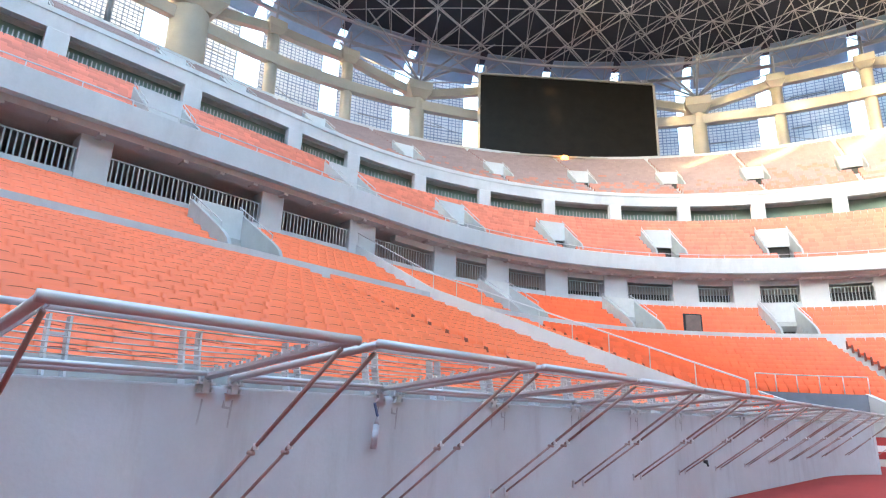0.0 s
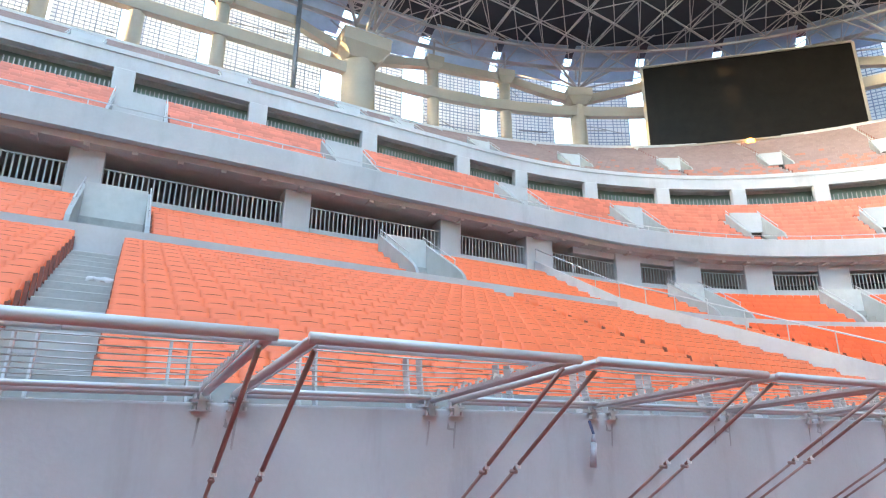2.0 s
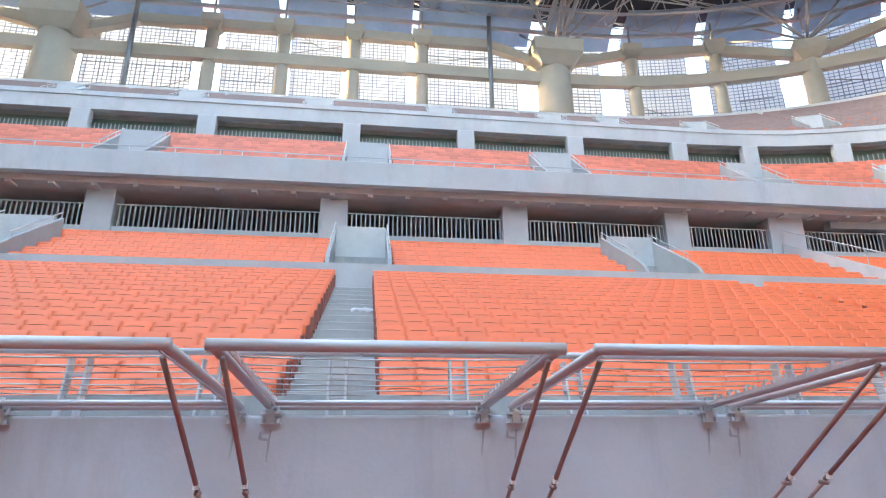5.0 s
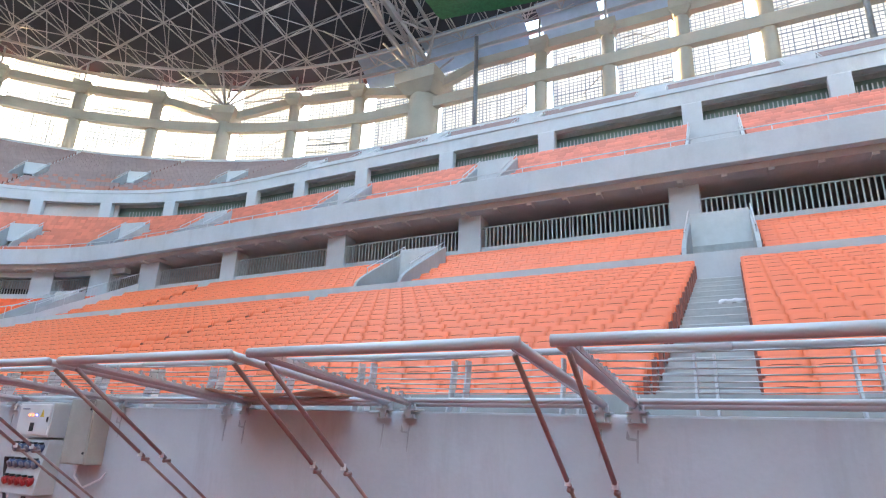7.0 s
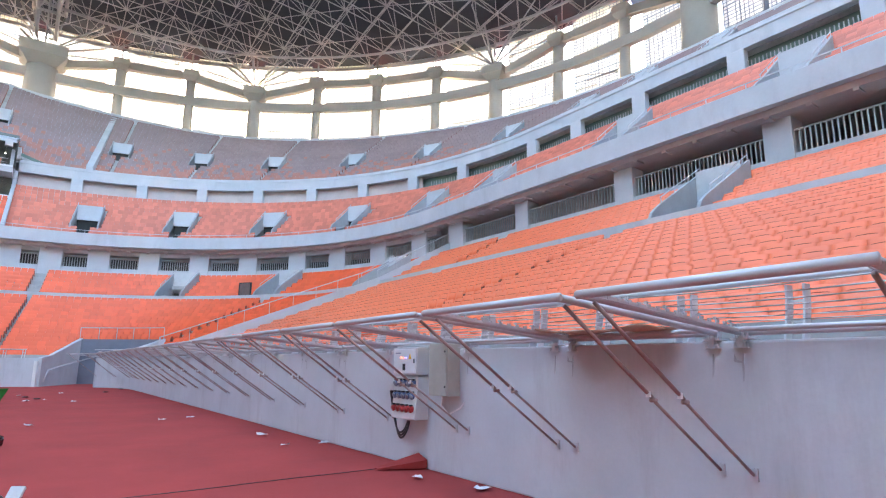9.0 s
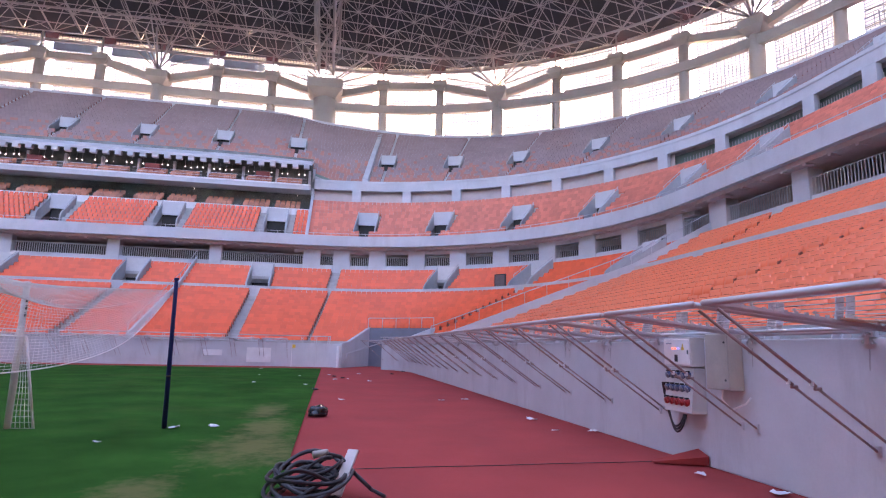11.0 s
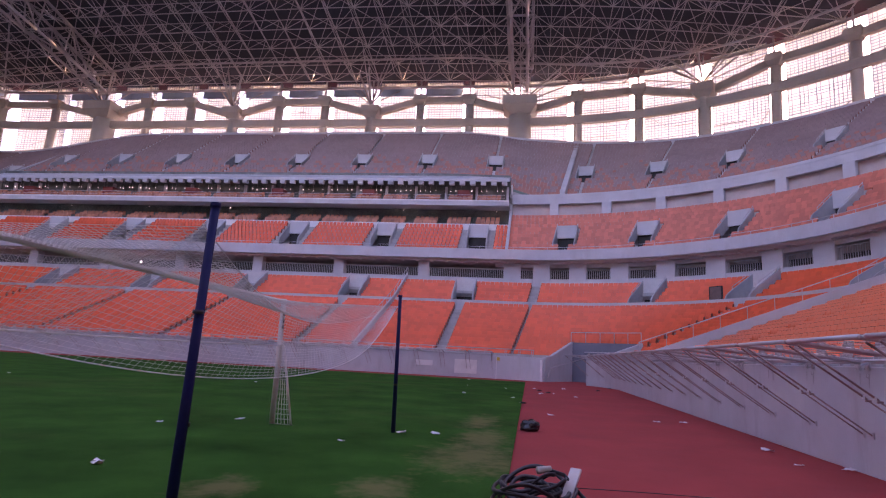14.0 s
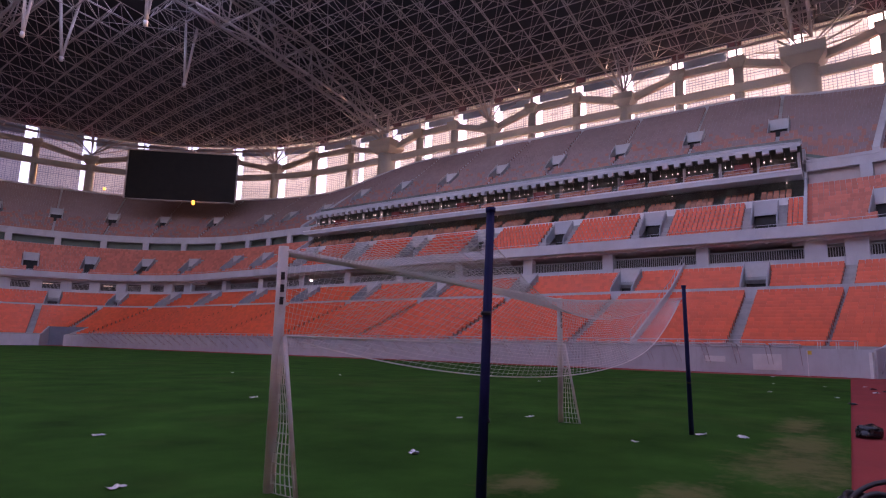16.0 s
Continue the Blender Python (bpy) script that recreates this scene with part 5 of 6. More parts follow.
# ---- video screens ----
def video_screen(p, q, z0, z1, label):
    p, q = Vector((*p, z0)), Vector((*q, z0))
    e = empty("video_screen", label, "screen", p, group="video screens")
    d = (q - p)
    L = d.length
    ang = math.atan2(d.y, d.x)
    e.matrix_basis = Matrix.Translation(p) @ Matrix.Rotation(ang, 4, "Z")
    H = z1 - z0
    bt = Batch()
    bt.box((L / 2, 0, H / 2), L / 2, 0.12, H / 2)
    part("screen_panel", bt.mesh("screen_panel", M_SCREEN), e, "matt black display face")
    bt = Batch()
    for a2, b2 in (((0, 0, 0), (L, 0, 0)), ((0, 0, H), (L, 0, H)), ((0, 0, 0), (0, 0, H)), ((L, 0, 0), (L, 0, H))):
        bt.beam(a2, b2, 0.7, 0.22)
    part("frame", bt.mesh("frame", M_CREAM), e, "cream frame")
    return e


video_screen((57.0, 47.8), (75.1, 30.8), 36.2, 48.3, "large dark switched-off video screen under the roof")
video_screen((-81.3, -113.5), (-65.7, -130.9), 31.9, 43.2, "large dark switched-off video screen in a pale frame")
for k, p in enumerate(((65.0, 39.5, 35.6), (-74.5, -119.0, 31.4), (-62.0, -133.0, 33.5))):
    bt = Batch()
    bt.tube(p, (p[0] - 0.3, p[1] - 0.3 + 0.6 * (k > 0), p[2]), 0.5 if k != 2 else 0.28, 12)
    thing("floodlight", bt.mesh("floodlight", M_AMBER), "glowing amber floodlight below the screen", "lamp", "amber lights")

def curve_tube(bt, pts, r, n=7):
    """One unbroken tube along a line of points."""
    pts = [Vector(p) for p in pts]
    vs = []
    for i, p in enumerate(pts):
        d = (pts[min(i + 1, len(pts) - 1)] - pts[max(i - 1, 0)]).normalized()
        a = d.cross(Vector((0.31, 0.95, 0.05))).normalized()
        b = d.cross(a)
        vs += [p + a * (r * math.cos(2 * math.pi * k / n)) + b * (r * math.sin(2 * math.pi * k / n)) for k in range(n)]
    m = len(pts)
    bt.add(vs, [(i * n + k, i * n + (k + 1) % n, (i + 1) * n + (k + 1) % n, (i + 1) * n + k) for i in range(m - 1) for k in range(n)] + [tuple(range(n)), tuple((m - 1) * n + k for k in range(n - 1, -1, -1))])


# ---- football goal with its net held back by two poles ----
GLX, GRX, GY = -11.60, -4.28, -5.27
g = empty("football_goal", "white football goal with a slack net tied back to poles", "goal", (GRX, GY, 0))
O = Vector((GRX, GY, 0))
for x in (GRX, GLX):
    bt = Batch()
    bt.tube((x - GRX, 0, 0.0), (x - GRX, 0, 2.50), 0.054, 20)
    post = part("post", bt.mesh("post", M_GOAL, True), g)
    bt = Batch()
    for zz in (2.18, 2.05, 1.92):
        bt.box((x - GRX + 0.03, 0.049, zz), 0.018, 0.010, 0.04)
    part("lettering_bar", bt.mesh("lettering_bar", M_RUBBER), post, "dark unreadable lettering")
bt = Batch()
bt.tube((0, 0, 2.44), (GLX - GRX, 0, 2.44), 0.043, 20)
part("crossbar", bt.mesh("crossbar", M_GOAL, True), g)
for x in (0.0, GLX - GRX):
    bt = Batch()
    bt.tube((x, 0.40, 0.0), (x, 0.10, 1.55), 0.024, 8)
    part("stay", bt.mesh("stay", M_GOAL, True), g)


def net_patch(bt, f, nu, nv, r):
    grid = [[Vector(f(i / nu, j / nv)) for j in range(nv + 1)] for i in range(nu + 1)]
    for i in range(nu + 1):
        for j in range(nv + 1):
            if i < nu:
                bt.tube(grid[i][j], grid[i + 1][j], r, 3)
            if j < nv:
                bt.tube(grid[i][j], grid[i][j + 1], r, 3)


WX = GLX - GRX
PY, PZ = 2.45, 2.58


def net_top(s, t):
    sag = 0.55 * math.sin(math.pi * s) * t
    return (WX * s, 0.05 + (PY - 0.05) * t * (1 - 0.18 * math.sin(math.pi * s)), 2.44 + (PZ - 0.14 - 2.44) * t - sag)


def net_back(s, t):
    x, y, z = net_top(s, 1.0)
    hz = 1.5 * (1 - s) + (PZ - 0.14) * s - 3.05 * s * (1 - s)
    hy = 0.35 + 2.05 * math.sin(math.pi / 2 * min(1.0, s * 1.35))
    k = t ** 0.8
    return (x, y + (hy - y) * k, z + (hz - z) * t)


def net_end(x):
    def f(s, t):
        y, z = 0.05 + (PY - 0.05) * s, 2.44 + (PZ - 0.2 - 2.44) * s - 0.25 * math.sin(math.pi * s)
        low = 1.45
        return (x, y * (1 - 0.5 * t), z + (low - z) * t)
    return f


def gathered(x):
    def f(s, t):
        return (x + 0.02 * math.sin(9 * t), 0.05 + s * (0.05 + 0.31 * t), 1.55 - 1.53 * t)
    return f


bt = Batch()
net_patch(bt, net_top, 110, 34, 0.0024)
part("net_roof", bt.mesh("net_roof", M_NET), g, "slack white net roof")
bt = Batch()
net_patch(bt, net_back, 110, 22, 0.0019)
part("net_back", bt.mesh("net_back", M_NET), g, "white back net hitched up off the grass")
bt = Batch()
bt.path([net_back(i / 40, 1.0) for i in range(41)], 0.007, 5)
part("hem_rope", bt.mesh("hem_rope", M_NET), g, "white hem rope")
bt = Batch()
curve_tube(bt, [(WX * i / 20, 0.10 - 0.03 * (i % 2), 1.56 - 0.02 * math.sin(math.pi * i / 20)) for i in range(21)], 0.011)
part("waist_rope", bt.mesh("waist_rope", M_NET), g, "taut rope between the posts")
bt = Batch()
bt.path([net_top(i / 40, 1.0) for i in range(41)], 0.0045, 5)
part("head_rope", bt.mesh("head_rope", M_NET), g)
for x in (0.0, WX):
    bt = Batch()
    net_patch(bt, net_end(x), 30, 16, 0.0018)
    part("net_end", bt.mesh("net_end", M_NET), g)
    bt = Batch()
    net_patch(bt, gathered(x), 5, 16, 0.006)
    part("gathered_net", bt.mesh("gathered_net", M_NET), g, "gathered net hanging by the post")
for x, lean in ((-4.24, (-0.13, 0.0)), (GLX - 0.02, (0.13, 0.0))):
    e = empty("net_pole", "tall dark blue padded pole holding the goal net", "pole", (x, -2.80, 0), group="net poles")
    bt = Batch()
    bt.tube((0, 0, 0), (lean[0], lean[1], 2.62), 0.043, 16, 0.034)
    part("shaft", bt.mesh("shaft", M_BLUE, True), e)
    bt = Batch()
    bt.tube((lean[0], lean[1], 2.62), (lean[0], lean[1], 2.66), 0.043, 16)
    part("cap", bt.mesh("cap", M_BLUE, True), e)
    for zz in (0.9, 1.75):
        bt = Batch()
        bt.tube((lean[0] * 0.5, 0, zz), (lean[0] * 0.5, 0, zz + 0.03), 0.042, 16)
        part("band", bt.mesh("band", M_RUBBER, True), e)

# ---- electrical boxes on the wall ----
e = empty("distribution_board", "pale grey socket board with blue and red sockets on the wall", "electrical box", (-8.10, 5.2, 0.68))
e.scale = (0.93, 0.86, 1.0)
bt = Batch()
bt.box((0, -0.125, 0.85), 0.37, 0.125, 0.205)
part("cabinet", soften(bt.mesh("cabinet", M_BOXW), 0.012, 2), e)
bt = Batch()
bt.box((0, -0.256, 0.85), 0.345, 0.006, 0.18)
door = part("door", soften(bt.mesh("door", M_WHITE), 0.004, 1), e)
bt = Batch()
bt.hexa([(-0.37, -0.28, 0), (0.37, -0.28, 0), (0.37, 0, 0), (-0.37, 0, 0)], [(-0.37, -0.21, 0.62), (0.37, -0.21, 0.62), (0.37, 0, 0.62), (-0.37, 0, 0.62)])
part("socket_box", soften(bt.mesh("socket_box", M_BOXW), 0.01, 2), e)
for x, m in ((-0.10, M_LEDR), (-0.02, M_LEDR), (0.06, M_LEDB)):
    bt = Batch()
    bt.tube((x, -0.26, 0.90), (x, -0.272, 0.90), 0.013, 10)
    part("indicator_light", bt.mesh("indicator_light", m), door)
bt = Batch()
bt.add([(0.14, -0.266, 0.88), (0.22, -0.266, 0.88), (0.18, -0.266, 0.97), (0.14, -0.262, 0.88), (0.22, -0.262, 0.88), (0.18, -0.262, 0.97)], [(0, 1, 2), (3, 5, 4), (0, 3, 4, 1), (1, 4, 5, 2), (2, 5, 3, 0)])
part("warning_sign", bt.mesh("warning_sign", M_YELLOW), door, "triangular warning sign")
bt = Batch()
bt.box((0.0, -0.267, 0.76), 0.035, 0.008, 0.05)
part("switch", bt.mesh("switch", M_RUBBER), door)
bt = Batch()
bt.box((0.31, -0.266, 0.85), 0.01, 0.008, 0.03)
part("lock", bt.mesh("lock", M_RUBBER), door)
bt = Batch()
bt.box((-0.2, -0.2635, 0.97), 0.08, 0.002, 0.008)
part("lettering_bar", bt.mesh("lettering_bar", M_FLAP), door)
for r, (zz, m) in enumerate(((0.53, M_SOCKB), (0.35, M_SOCKB), (0.16, M_SOCKR))):
    for k in range(5):
        yy = -0.28 + 0.07 * zz / 0.62
        x = -0.27 + 0.135 * k
        bt = Batch()
        bt.tube((x, yy + 0.01, zz), (x, yy - 0.045, zz - 0.02), 0.05, 12, 0.044)
        so = part("socket", bt.mesh("socket", m, True), e)
        bt = Batch()
        bt.tube((x, yy - 0.044, zz - 0.02), (x, yy - 0.056, zz - 0.026), 0.046, 12)
        part("flap", bt.mesh("flap", M_FLAP if m is M_SOCKB else M_SOCKR, True), so)
        bt = Batch()
        bt.box((x, yy - 0.03, zz + 0.045), 0.022, 0.025, 0.012)
        part("catch", bt.mesh("catch", M_RUBBER), so)
for off in (0.0, 0.04, 0.08):
    bt = Batch()
    pts = []
    for k in range(25):
        t = k / 24
        pts.append((-0.43 + off * 0.6 + 0.27 * (1 - math.cos(math.pi * t)), -0.26 + 0.03 * math.sin(7 * t), 0.42 * (1 - t) ** 2 - 0.02 - (0.26 + off) * math.sin(math.pi * t)))
    curve_tube(bt, pts, 0.016)
    part("cable", bt.mesh("cable", M_RUBBER, True), e, "looped black cable")

e = empty("junction_box", "plain beige-grey steel junction box on the wall", "electrical box", (-7.19, 5.2, 1.06))
e.scale = (1.0, 0.72, 1.0)
bt = Batch()
bt.box((0, -0.15, 0.35), 0.23, 0.15, 0.36)
part("body", soften(bt.mesh("body", M_BOXG), 0.012, 2), e)
bt = Batch()
bt.box((0, -0.306, 0.35), 0.21, 0.006, 0.34)
dr = part("door", bt.mesh("door", M_BOXG), e)
for zz in (0.12, 0.6):
    bt = Batch()
    bt.tube((0.18, -0.305, zz), (0.18, -0.325, zz), 0.014, 8)
    part("lock", bt.mesh("lock", M_RUBBER), dr)
bt = Batch()
bt.path([(-0.1, -0.1, 0), (-0.13, -0.1, -0.14), (0.05, -0.1, -0.26), (0.3, -0.06, -0.16), (0.36, -0.03, -0.08)], 0.012, 6)
part("cable", bt.mesh("cable", M_WHITE), e, "short white cable")

# ---- sheet lying over the guard wires ----
bt = Batch()
vs, fs = [], []
for side in (0, 1):
    for i in range(13):
        for j in range(7):
            x, t = -4.86 + 1.36 * i / 12, j / 6
            vs.append((x, 5.2 + BY - 0.02 - 0.62 * t, BZ + 0.028 + 0.02 * t - 0.035 * math.sin(math.pi * i / 12) * t + 0.035 * noise.noise(Vector((x * 2, t * 3, 0))) - 0.012 * side))
for i in range(12):
    for j in range(6):
        q = i * 7 + j
        fs += [(q, q + 1, q + 8, q + 7), (91 + q, 91 + q + 7, 91 + q + 8, 91 + q + 1)]
bt.add(vs, fs)
thing("cover_sheet", bt.mesh("cover_sheet", M_TARP, True), "sagging brown-grey sheet laid over the guard wires", "sheet")

# ---- things on the ground ----
def ring_tube(bt, pts, r, n=6):
    """A closed tube through a loop of points."""
    c = sum((Vector(p) for p in pts), Vector()) / len(pts)
    vs = []
    for p in pts:
        p = Vector(p)
        o = (p - c).normalized()
        up = Vector((0, 0, 1))
        vs += [p + o * (r * math.cos(2 * math.pi * k / n)) + up * (r * math.sin(2 * math.pi * k / n)) for k in range(n)]
    m = len(pts)
    bt.add(vs, [(i * n + k, ((i + 1) % m) * n + k, ((i + 1) % m) * n + (k + 1) % n, i * n + (k + 1) % n) for i in range(m) for k in range(n)])


e = empty("cable_coil", "heap of coiled black cable on the red track", "cable", (-6.52, -0.14, 0.0))
rng = random.Random(9)
for k in range(14):
    bt = Batch()
    r, zz = rng.uniform(0.22, 0.48), 0.02 + 0.014 * k
    ox, oy, tl = rng.uniform(-0.13, 0.13), rng.uniform(-0.13, 0.13), rng.uniform(-0.5, 0.5)
    ring_tube(bt, [(ox + r * math.cos(t * 0.2244), oy + r * 0.9 * math.sin(t * 0.2244), max(0.02, zz + tl * 0.32 * math.sin(t * 0.2244 + k) + 0.05 + 0.02 * math.sin(3 * t * 0.2244 + k))) for t in range(28)], 0.021)
    part("loop", bt.mesh("loop", M_RUBBER, True), e)
bt = Batch()
bt.path([(-0.05, 0.1, 0.42), (-0.12, 0.3, 0.36), (-0.1, 0.45, 0.2), (0.0, 0.62, 0.06), (0.15, 0.75, 0.02)], 0.021, 6)
part("cable_end", bt.mesh("cable_end", M_RUBBER, True), e)
bt = Batch()
bt.tube((-0.02, 0.02, 0.40), (-0.08, 0.16, 0.42), 0.04, 10, 0.03)
part("plug", bt.mesh("plug", M_BOXG, True), e, "grey cable plug")
bt = Batch()
bt.beam((-6.40, 0.12, 0.03), (-6.70, 0.29, 0.42), 0.12, 0.03)
thing("plank", soften(bt.mesh("plank", M_PLANK), 0.004, 1), "short pale plank leaning on the cable heap", "plank")


def blob(name, c, r, squash, m, label, cat, seed, group=""):
    bm = bmesh.new()
    bmesh.ops.create_icosphere(bm, subdivisions=3, radius=r)
    for v in bm.verts:
        n = noise.noise(v.co * (2.2 / r) * 0.9 + Vector((seed, 0, 0)))
        v.co *= 1 + 0.38 * n
        v.co.z = max(-r * 0.35, v.co.z) * squash
    low = min(v.co.z for v in bm.verts)
    for v in bm.verts:
        v.co.z -= low
    me = bpy.data.meshes.new(name)
    bm.to_mesh(me)
    bm.free()
    me.materials.append(m)
    me.polygons.foreach_set("use_smooth", [True] * len(me.polygons))
    ob = thing(name, me, label, cat, group)
    ob.location = c
    return ob


blob("rubbish_bag", (-13.70, -0.18, 0.0), 0.21, 0.8, M_BAG, "crumpled black plastic rubbish bag on the track edge", "bag", 2.0)
LITTER = [(-32.9, 0.06), (-34.4, 1.7), (-27.1, 1.82), (-17.65, 3.3), (-18.0, 4.1), (-12.95, 4.46), (-11.26, 4.33), (-11.14, 5.06), (-8.08, 4.83), (-29.1, 0.95), (-17.65, 0.41), (-28.3, 0.32), (-7.2, 4.68), (-6.17, 4.98)]


def scrap(c, size, seed, label, group):
    """A torn, crumpled sheet."""
    r = random.Random(seed)
    bt = Batch()
    n, m = 5, 4
    tw = r.uniform(0, 6.28)
    top = []
    for i in range(n):
        for j in range(m):
            x = (i / (n - 1) - 0.5) * size + r.uniform(-0.14, 0.14) * size
            y = (j / (m - 1) - 0.5) * size * 0.55 + r.uniform(-0.10, 0.10) * size
            top.append((x * math.cos(tw) - y * math.sin(tw), x * math.sin(tw) + y * math.cos(tw), 0.006 + abs(r.gauss(0, 0.09)) * size))
    k = n * m
    vs = top + [(p[0], p[1], p[2] - 0.004) for p in top]
    fs = []
    for i in range(n - 1):
        for j in range(m - 1):
            q = i * m + j
            fs += [(q, q + m, q + m + 1, q + 1), (k + q, k + q + 1, k + q + m + 1, k + q + m)]
    bt.add(vs, fs)
    ob = thing("paper_scrap", bt.mesh("paper_scrap", M_PAPER), label, "litter", group)
    ob.location = c


for k, (x, y) in enumerate(LITTER):
    scrap((x, y, 0.0), 0.16 + 0.05 * (k % 3), k, "torn scrap of white litter on the red track", "litter on the track")
for k, (x, y) in enumerate([(-31.8, -3.4), (-39.9, -4.2), (-25.2, -2.9), (-31.0, -1.37), (-24.1, -0.83), (-11.8, -2.0), (-20.3, -19.7), (-23.9, -11.5), (-44.1, -16.6), (-10.05, -3.34), (-11.63, -2.65), (-11.9, -6.1), (-10.67, -7.1), (-4.93, -9.97), (-10.5, -13.4), (-17.5, -23.75), (-3.44, -6.57), (-6.92, -5.43)]):
    scrap((x, y, 0.015), 0.12 + 0.05 * (k % 3), k + 50, "torn scrap of white litter on the grass", "litter on the grass")
for k, (x, y) in enumerate([(-31.2, 0.32), (-21.7, -0.41), (-29.6, 0.7), (-34.7, 3.6), (-38.4, 4.7)]):
    blob("dark_scrap", (x, y, 0.0), 0.12, 0.3, M_BAG, "scrap of dark plastic on the track", "litter", k * 3.3 + 80, "dark litter")
bt = Batch()
bt.hexa([(-8.12, 4.52, 0.0), (-8.02, 4.52, 0.0), (-7.74, 5.18, 0.0), (-7.98, 5.18, 0.0)], [(-8.12, 4.52, 0.015), (-8.02, 4.52, 0.015), (-7.74, 5.18, 0.12), (-7.98, 5.18, 0.19)])
thing("track_flap", bt.mesh("track_flap", M_TRACK), "lifted flap of red track matting by the wall", "matting")
bt = Batch()
bt.path([(-7.83 - 0.045 * k / 2 + 0.012 * math.sin(k * 1.3), -0.35 + 0.41 * k, 0.003) for k in range(13)], 0.006, 4)
thing("mat_seam", bt.mesh("mat_seam", M_RUBBER), "dark open seam in the red track matting", "seam")

# white cloth lying on the near aisle
bt = Batch()
vs, fs = [], []
r = random.Random(31)
for side in (0, 1):
    r = random.Random(31)
    for i in range(9):
        for j in range(5):
            fold = 0.05 * abs(noise.noise(Vector((i * 0.7, j * 0.9, 5))))
            fy, fz = ((0.0, 0.05 + 0.05 * (i % 3)), (-0.005, 0.12), (0.01, 0.175), (0.10, 0.185), (0.20, 0.175))[j]
            vs.append((-0.42 + 0.55 * i / 8 + r.uniform(-0.02, 0.02), fy - fold * (j < 3) + 0.008 * side, fz + fold * (j > 1) - 0.008 * side))
for i in range(8):
    for j in range(4):
        q = i * 5 + j
        fs += [(q, q + 5, q + 6, q + 1), (45 + q, 45 + q + 1, 45 + q + 6, 45 + q + 5)]
bt.add(vs, fs)
ob = thing("white_cloth", bt.mesh("white_cloth", M_PAPER, True), "crumpled white cloth lying on the aisle steps", "cloth")
ob.location = (-0.24, 5.2 + LOW_D + LOW_T * 10 + 0.38, LOW_Z + LOW_R * 10)

# bottle hung on a bracket of the wall
e = empty("hanging_bottle", "clear plastic bottle and rag hung from a guard bracket", "bottle", (4.42, 5.10, 1.15))
bt = Batch()
bt.tube((0, 0, 0.02), (0.02, 0, 0.26), 0.035, 10)
bt.tube((0.02, 0, 0.26), (0.03, 0, 0.34), 0.03, 10, 0.012)
part("bottle", bt.mesh("bottle", M_BOTTLE, True), e)
bt = Batch()
bt.beam((0.03, 0, 0.34), (-0.02, 0, 0.47), 0.02, 0.02)
part("string", bt.mesh("string", M_SOCKB), e)

# small dark fitting on the wall
e = empty("wall_fitting", "small dark pipe fitting fixed to the pitch wall", "fitting", (13.56, 5.2, 0.77))
bt = Batch()
bt.tube((0, 0, 0), (0, -0.07, 0), 0.035, 10)
part("flange", bt.mesh("flange", M_RUBBER, True), e)
bt = Batch()
bt.tube((0, -0.05, 0.02), (0, -0.08, -0.09), 0.022, 10)
part("spout", bt.mesh("spout", M_RUBBER, True), e)

# corner flag, gate posts, boards by the far wall
e = empty("corner_flag", "thin white corner flag pole with a small orange flag", "flag", (-44.0, -2.6, 0.0))
bt = Batch()
bt.tube((0, 0, 0), (0, 0, 1.6), 0.025, 8)
part("pole", bt.mesh("pole", M_WHITE), e)
bt = Batch()
bt.box((0.0, 0.12, 1.45), 0.012, 0.12, 0.12)
part("flag", bt.mesh("flag", M_YELLOW), e)
bt = Batch()
x, y, a = ring(61.8, -0.12)
bt.box((x, y, 0.75), 0.10, 0.10, 0.78, a)
thing("gate_post", soften(bt.mesh("gate_post", M_WHITE), 0.01, 1), "white painted post at the corner gateway", "post")
for u, w, z0, z1 in ((U_SIDE + 2.2, 1.7, 0.25, 1.3), (U_SIDE + 5.4, 1.3, 0.7, 1.1)):
    bt = Batch()
    unit(bt, u, -0.05, -0.005, z0, z1, w)
    thing("wall_board", bt.mesh("wall_board", M_WHITE), "pale board fixed to the pitch wall", "board", "boards on the wall")
e = empty("barrier_banner", "red and white striped barrier at the gateway", "barrier", (0, 0, 0))
for z0, z1, m in ((0.45, 0.72, M_SOCKR), (0.72, 0.95, M_WHITE), (0.95, 1.25, M_SOCKR)):
    bt = Batch()
    bar(bt, -50.0, -45.2, 0.9, 0.95, z0, z1)
    part("stripe", bt.mesh("stripe", m), e)
# framed board standing on the lower parapet
M_BOARD = mat("brown_board", (0.17, 0.125, 0.115), 0.7, var=0.15, scale=2.0)
for u in (49.5, -50.55):
    e = empty("parapet_board", "brown-grey board in a dark frame standing on the low parapet", "board", group="parapet boards")
    e.matrix_basis = local(u, 14.75, BAND_Z - 0.02)
    bt = Batch()
    bt.box((0, 0, 0.55), 0.50, 0.10, 0.50)
    part("panel", soften(bt.mesh("panel", M_BOARD), 0.02, 1), e)
    bt = Batch()
    for p, q in (((-0.56, 0, 0.03), (-0.56, 0, 1.1)), ((0.56, 0, 0.03), (0.56, 0, 1.1)), ((-0.6, 0, 1.1), (0.6, 0, 1.1)), ((-0.6, 0, 0.03), (0.6, 0, 0.03))):
        bt.beam(p, q, 0.12, 0.08)
    part("frame", bt.mesh("frame", M_RUBBER), e, "dark frame")

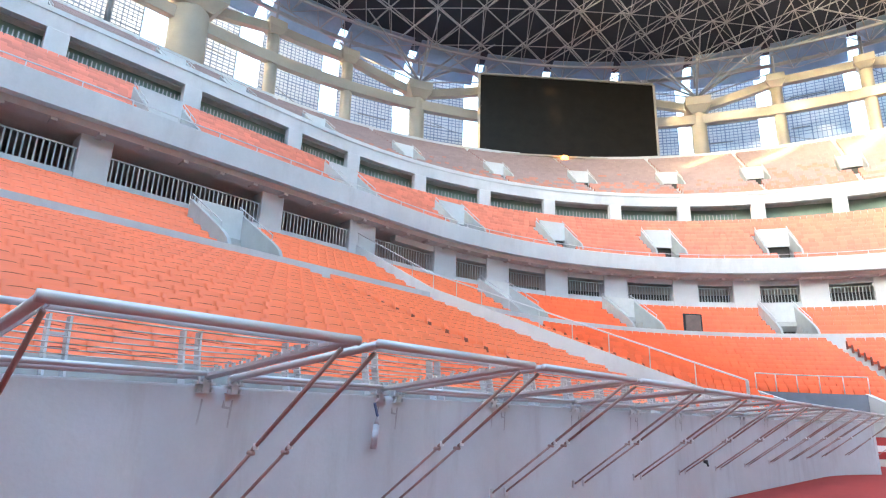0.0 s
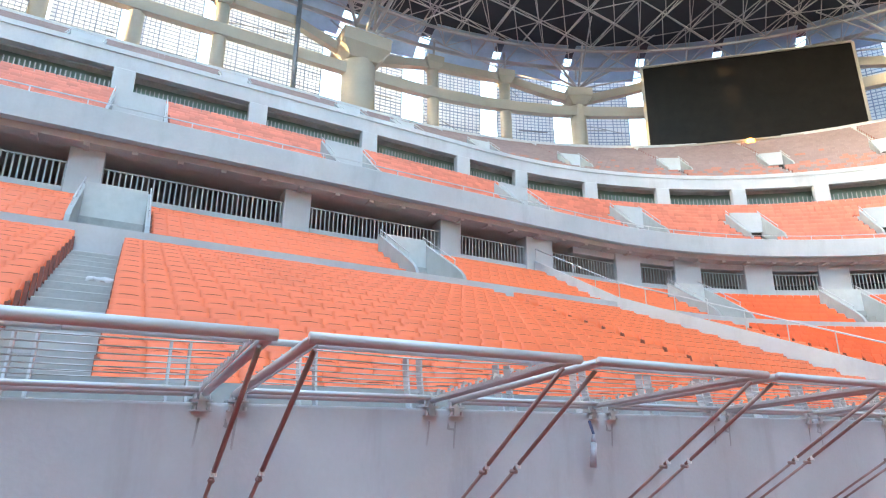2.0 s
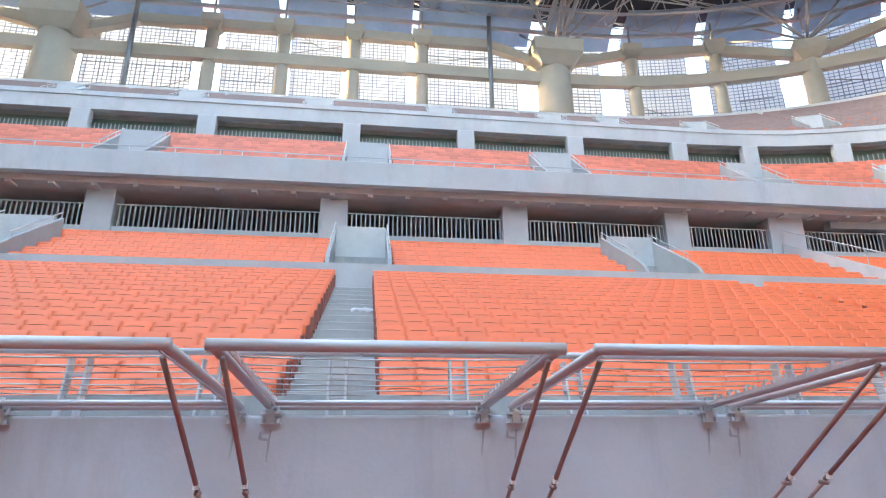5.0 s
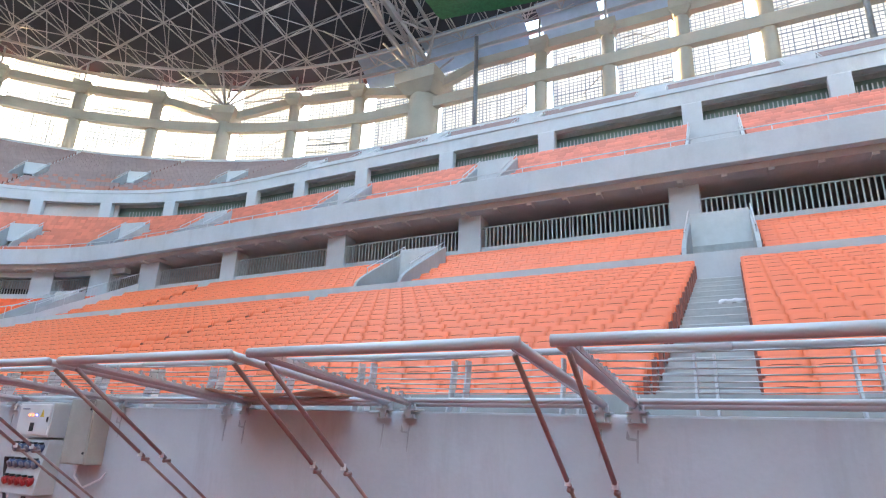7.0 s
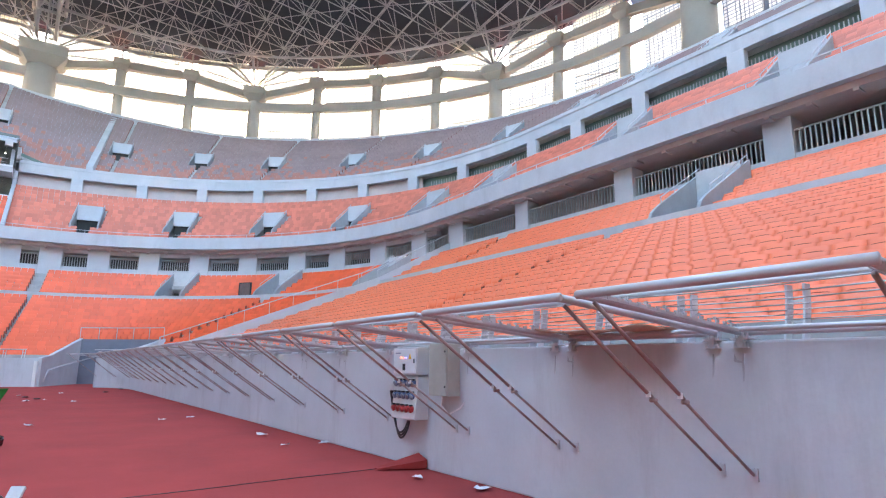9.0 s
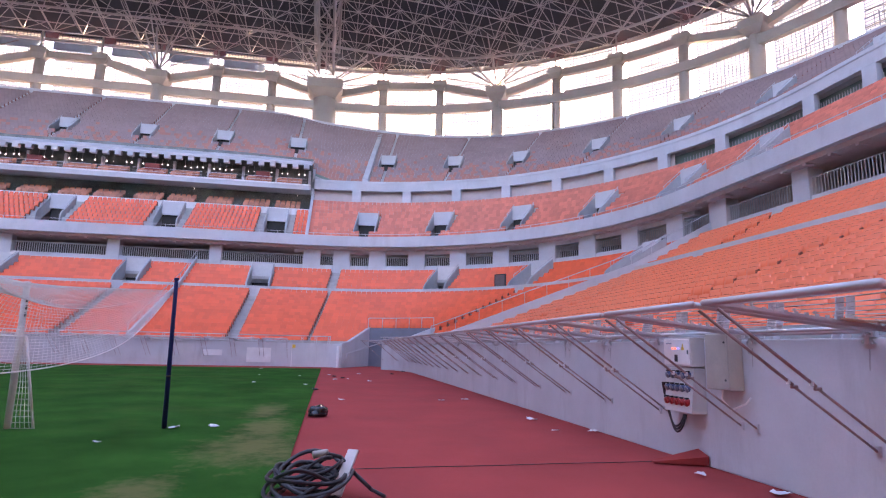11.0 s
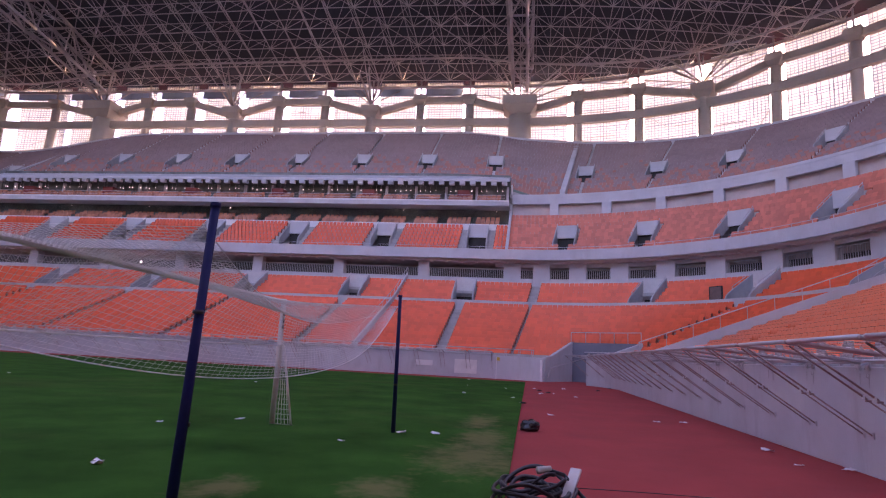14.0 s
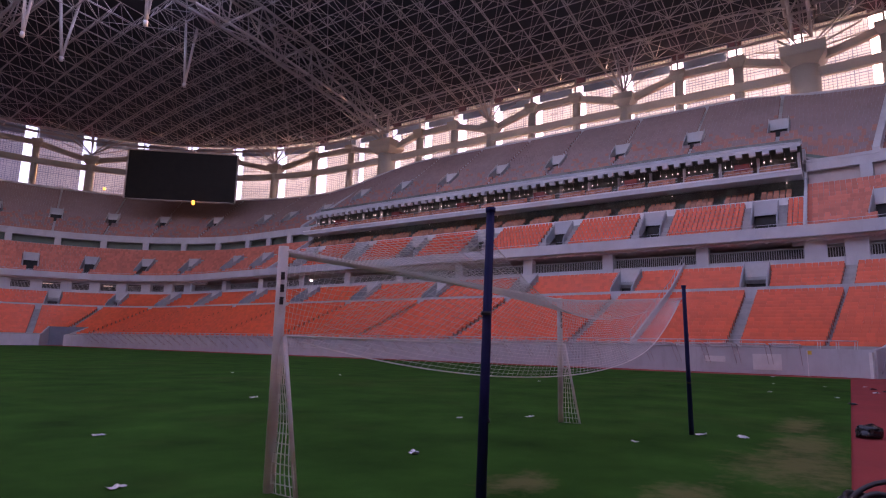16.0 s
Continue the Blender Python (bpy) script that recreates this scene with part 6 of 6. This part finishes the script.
# dark rainwater pipes in front of the facade, and netting in the roof
for u in DOWNPIPES:
    bt = Batch()
    bt.tube(at(u, FAC_D - 0.8, 35.3), at(u, FAC_D - 0.8, 51.0), 0.28, 10)
    thing("downpipe", bt.mesh("downpipe", M_FRAME, True), "dark rainwater pipe in front of the facade", "pipe", "facade downpipes")
bt = Batch()
vs, fs = [], []
for side in (0, 1):
    for i in range(9):
        for j in range(5):
            vs.append((-28.5 + 16.0 * i / 8, 47 + 5.5 * j / 4 + 2.5 * i / 8, 48.3 + 1.2 * noise.noise(Vector((i * 0.4, j * 0.5, 1))) + 0.6 * j / 4 - 0.05 * side))
for i in range(8):
    for j in range(4):
        q = i * 5 + j
        fs += [(q, q + 1, q + 6, q + 5), (45 + q, 45 + q + 5, 45 + q + 6, 45 + q + 1)]
bt.add(vs, fs)
thing("roof_netting", bt.mesh("roof_netting", M_GREEN, True), "green safety netting slung in the roof frame", "netting")

for x, y, lx, ly in ((-41.8, -109.8, 4.0, 1.0), (-59.5, -101.1, 3.0, 1.0), (-43.3, -85.7, 2.6, 0.8), (-34.5, -106.1, 2.2, 0.8)):
    e = empty("hanging_strut_pair", "pair of pale steel struts meeting in a V below the roof", "strut", (x, y, 49.0), group="pale roof struts")
    for sx in (-1, 1):
        bt = Batch()
        bt.tube((0, 0, 0), (sx * lx * 0.5, sx * ly * 0.5 + 0.6, roof_z(x, y, 52.6) - 49.0), 0.24, 10)
        part("strut", bt.mesh("strut", M_PALESTEEL, True), e)
    bt = Batch()
    bt.tube((0, 0, -0.5), (0, 0, 0.3), 0.34, 10)
    part("node", bt.mesh("node", M_PALESTEEL, True), e)

# lamps and lit windows seen inside the concourses
for u, d, z in ((145.2, 23.0, 11.3), (121.5, 23.0, 11.15)):
    bt = Batch()
    bt.tube(at(u, d, z), at(u, d, z + 0.25), 0.22, 10)
    thing("concourse_lamp", bt.mesh("concourse_lamp", M_BRIGHT, True), "bright round lamp hanging in the lower concourse", "lamp", "concourse lamps")
for u, d, z, w in ((203.2, W_D + 1.2, 21.2, 3.6), (191.4, W_D + 1.2, 21.2, 2.0), (182.4, W_D + 1.2, 21.2, 3.0), (55.7, W_D + 1.2, 21.2, 0.7), (45.2, W_D + 1.2, 21.2, 0.7)):
    bt = Batch()
    unit(bt, u, d, d + 0.15, z, z + 0.14, w)
    thing("glow_strip", bt.mesh("glow_strip", M_BRIGHT), "glowing white strip lamp in the upper concourse", "lamp", "upper concourse lamps")
# glowing strips added in place of lit windows in the far lower concourse
for u in (202.2, 192.7, 176.7):
    bt = Batch()
    unit(bt, u, COL_D + 1.6, COL_D + 1.75, 11.3, 11.5, 1.6)
    thing("glow_strip", bt.mesh("glow_strip", M_DIM), "glowing strip standing in for a lit window of the concourse", "lamp", "lower concourse lamps")
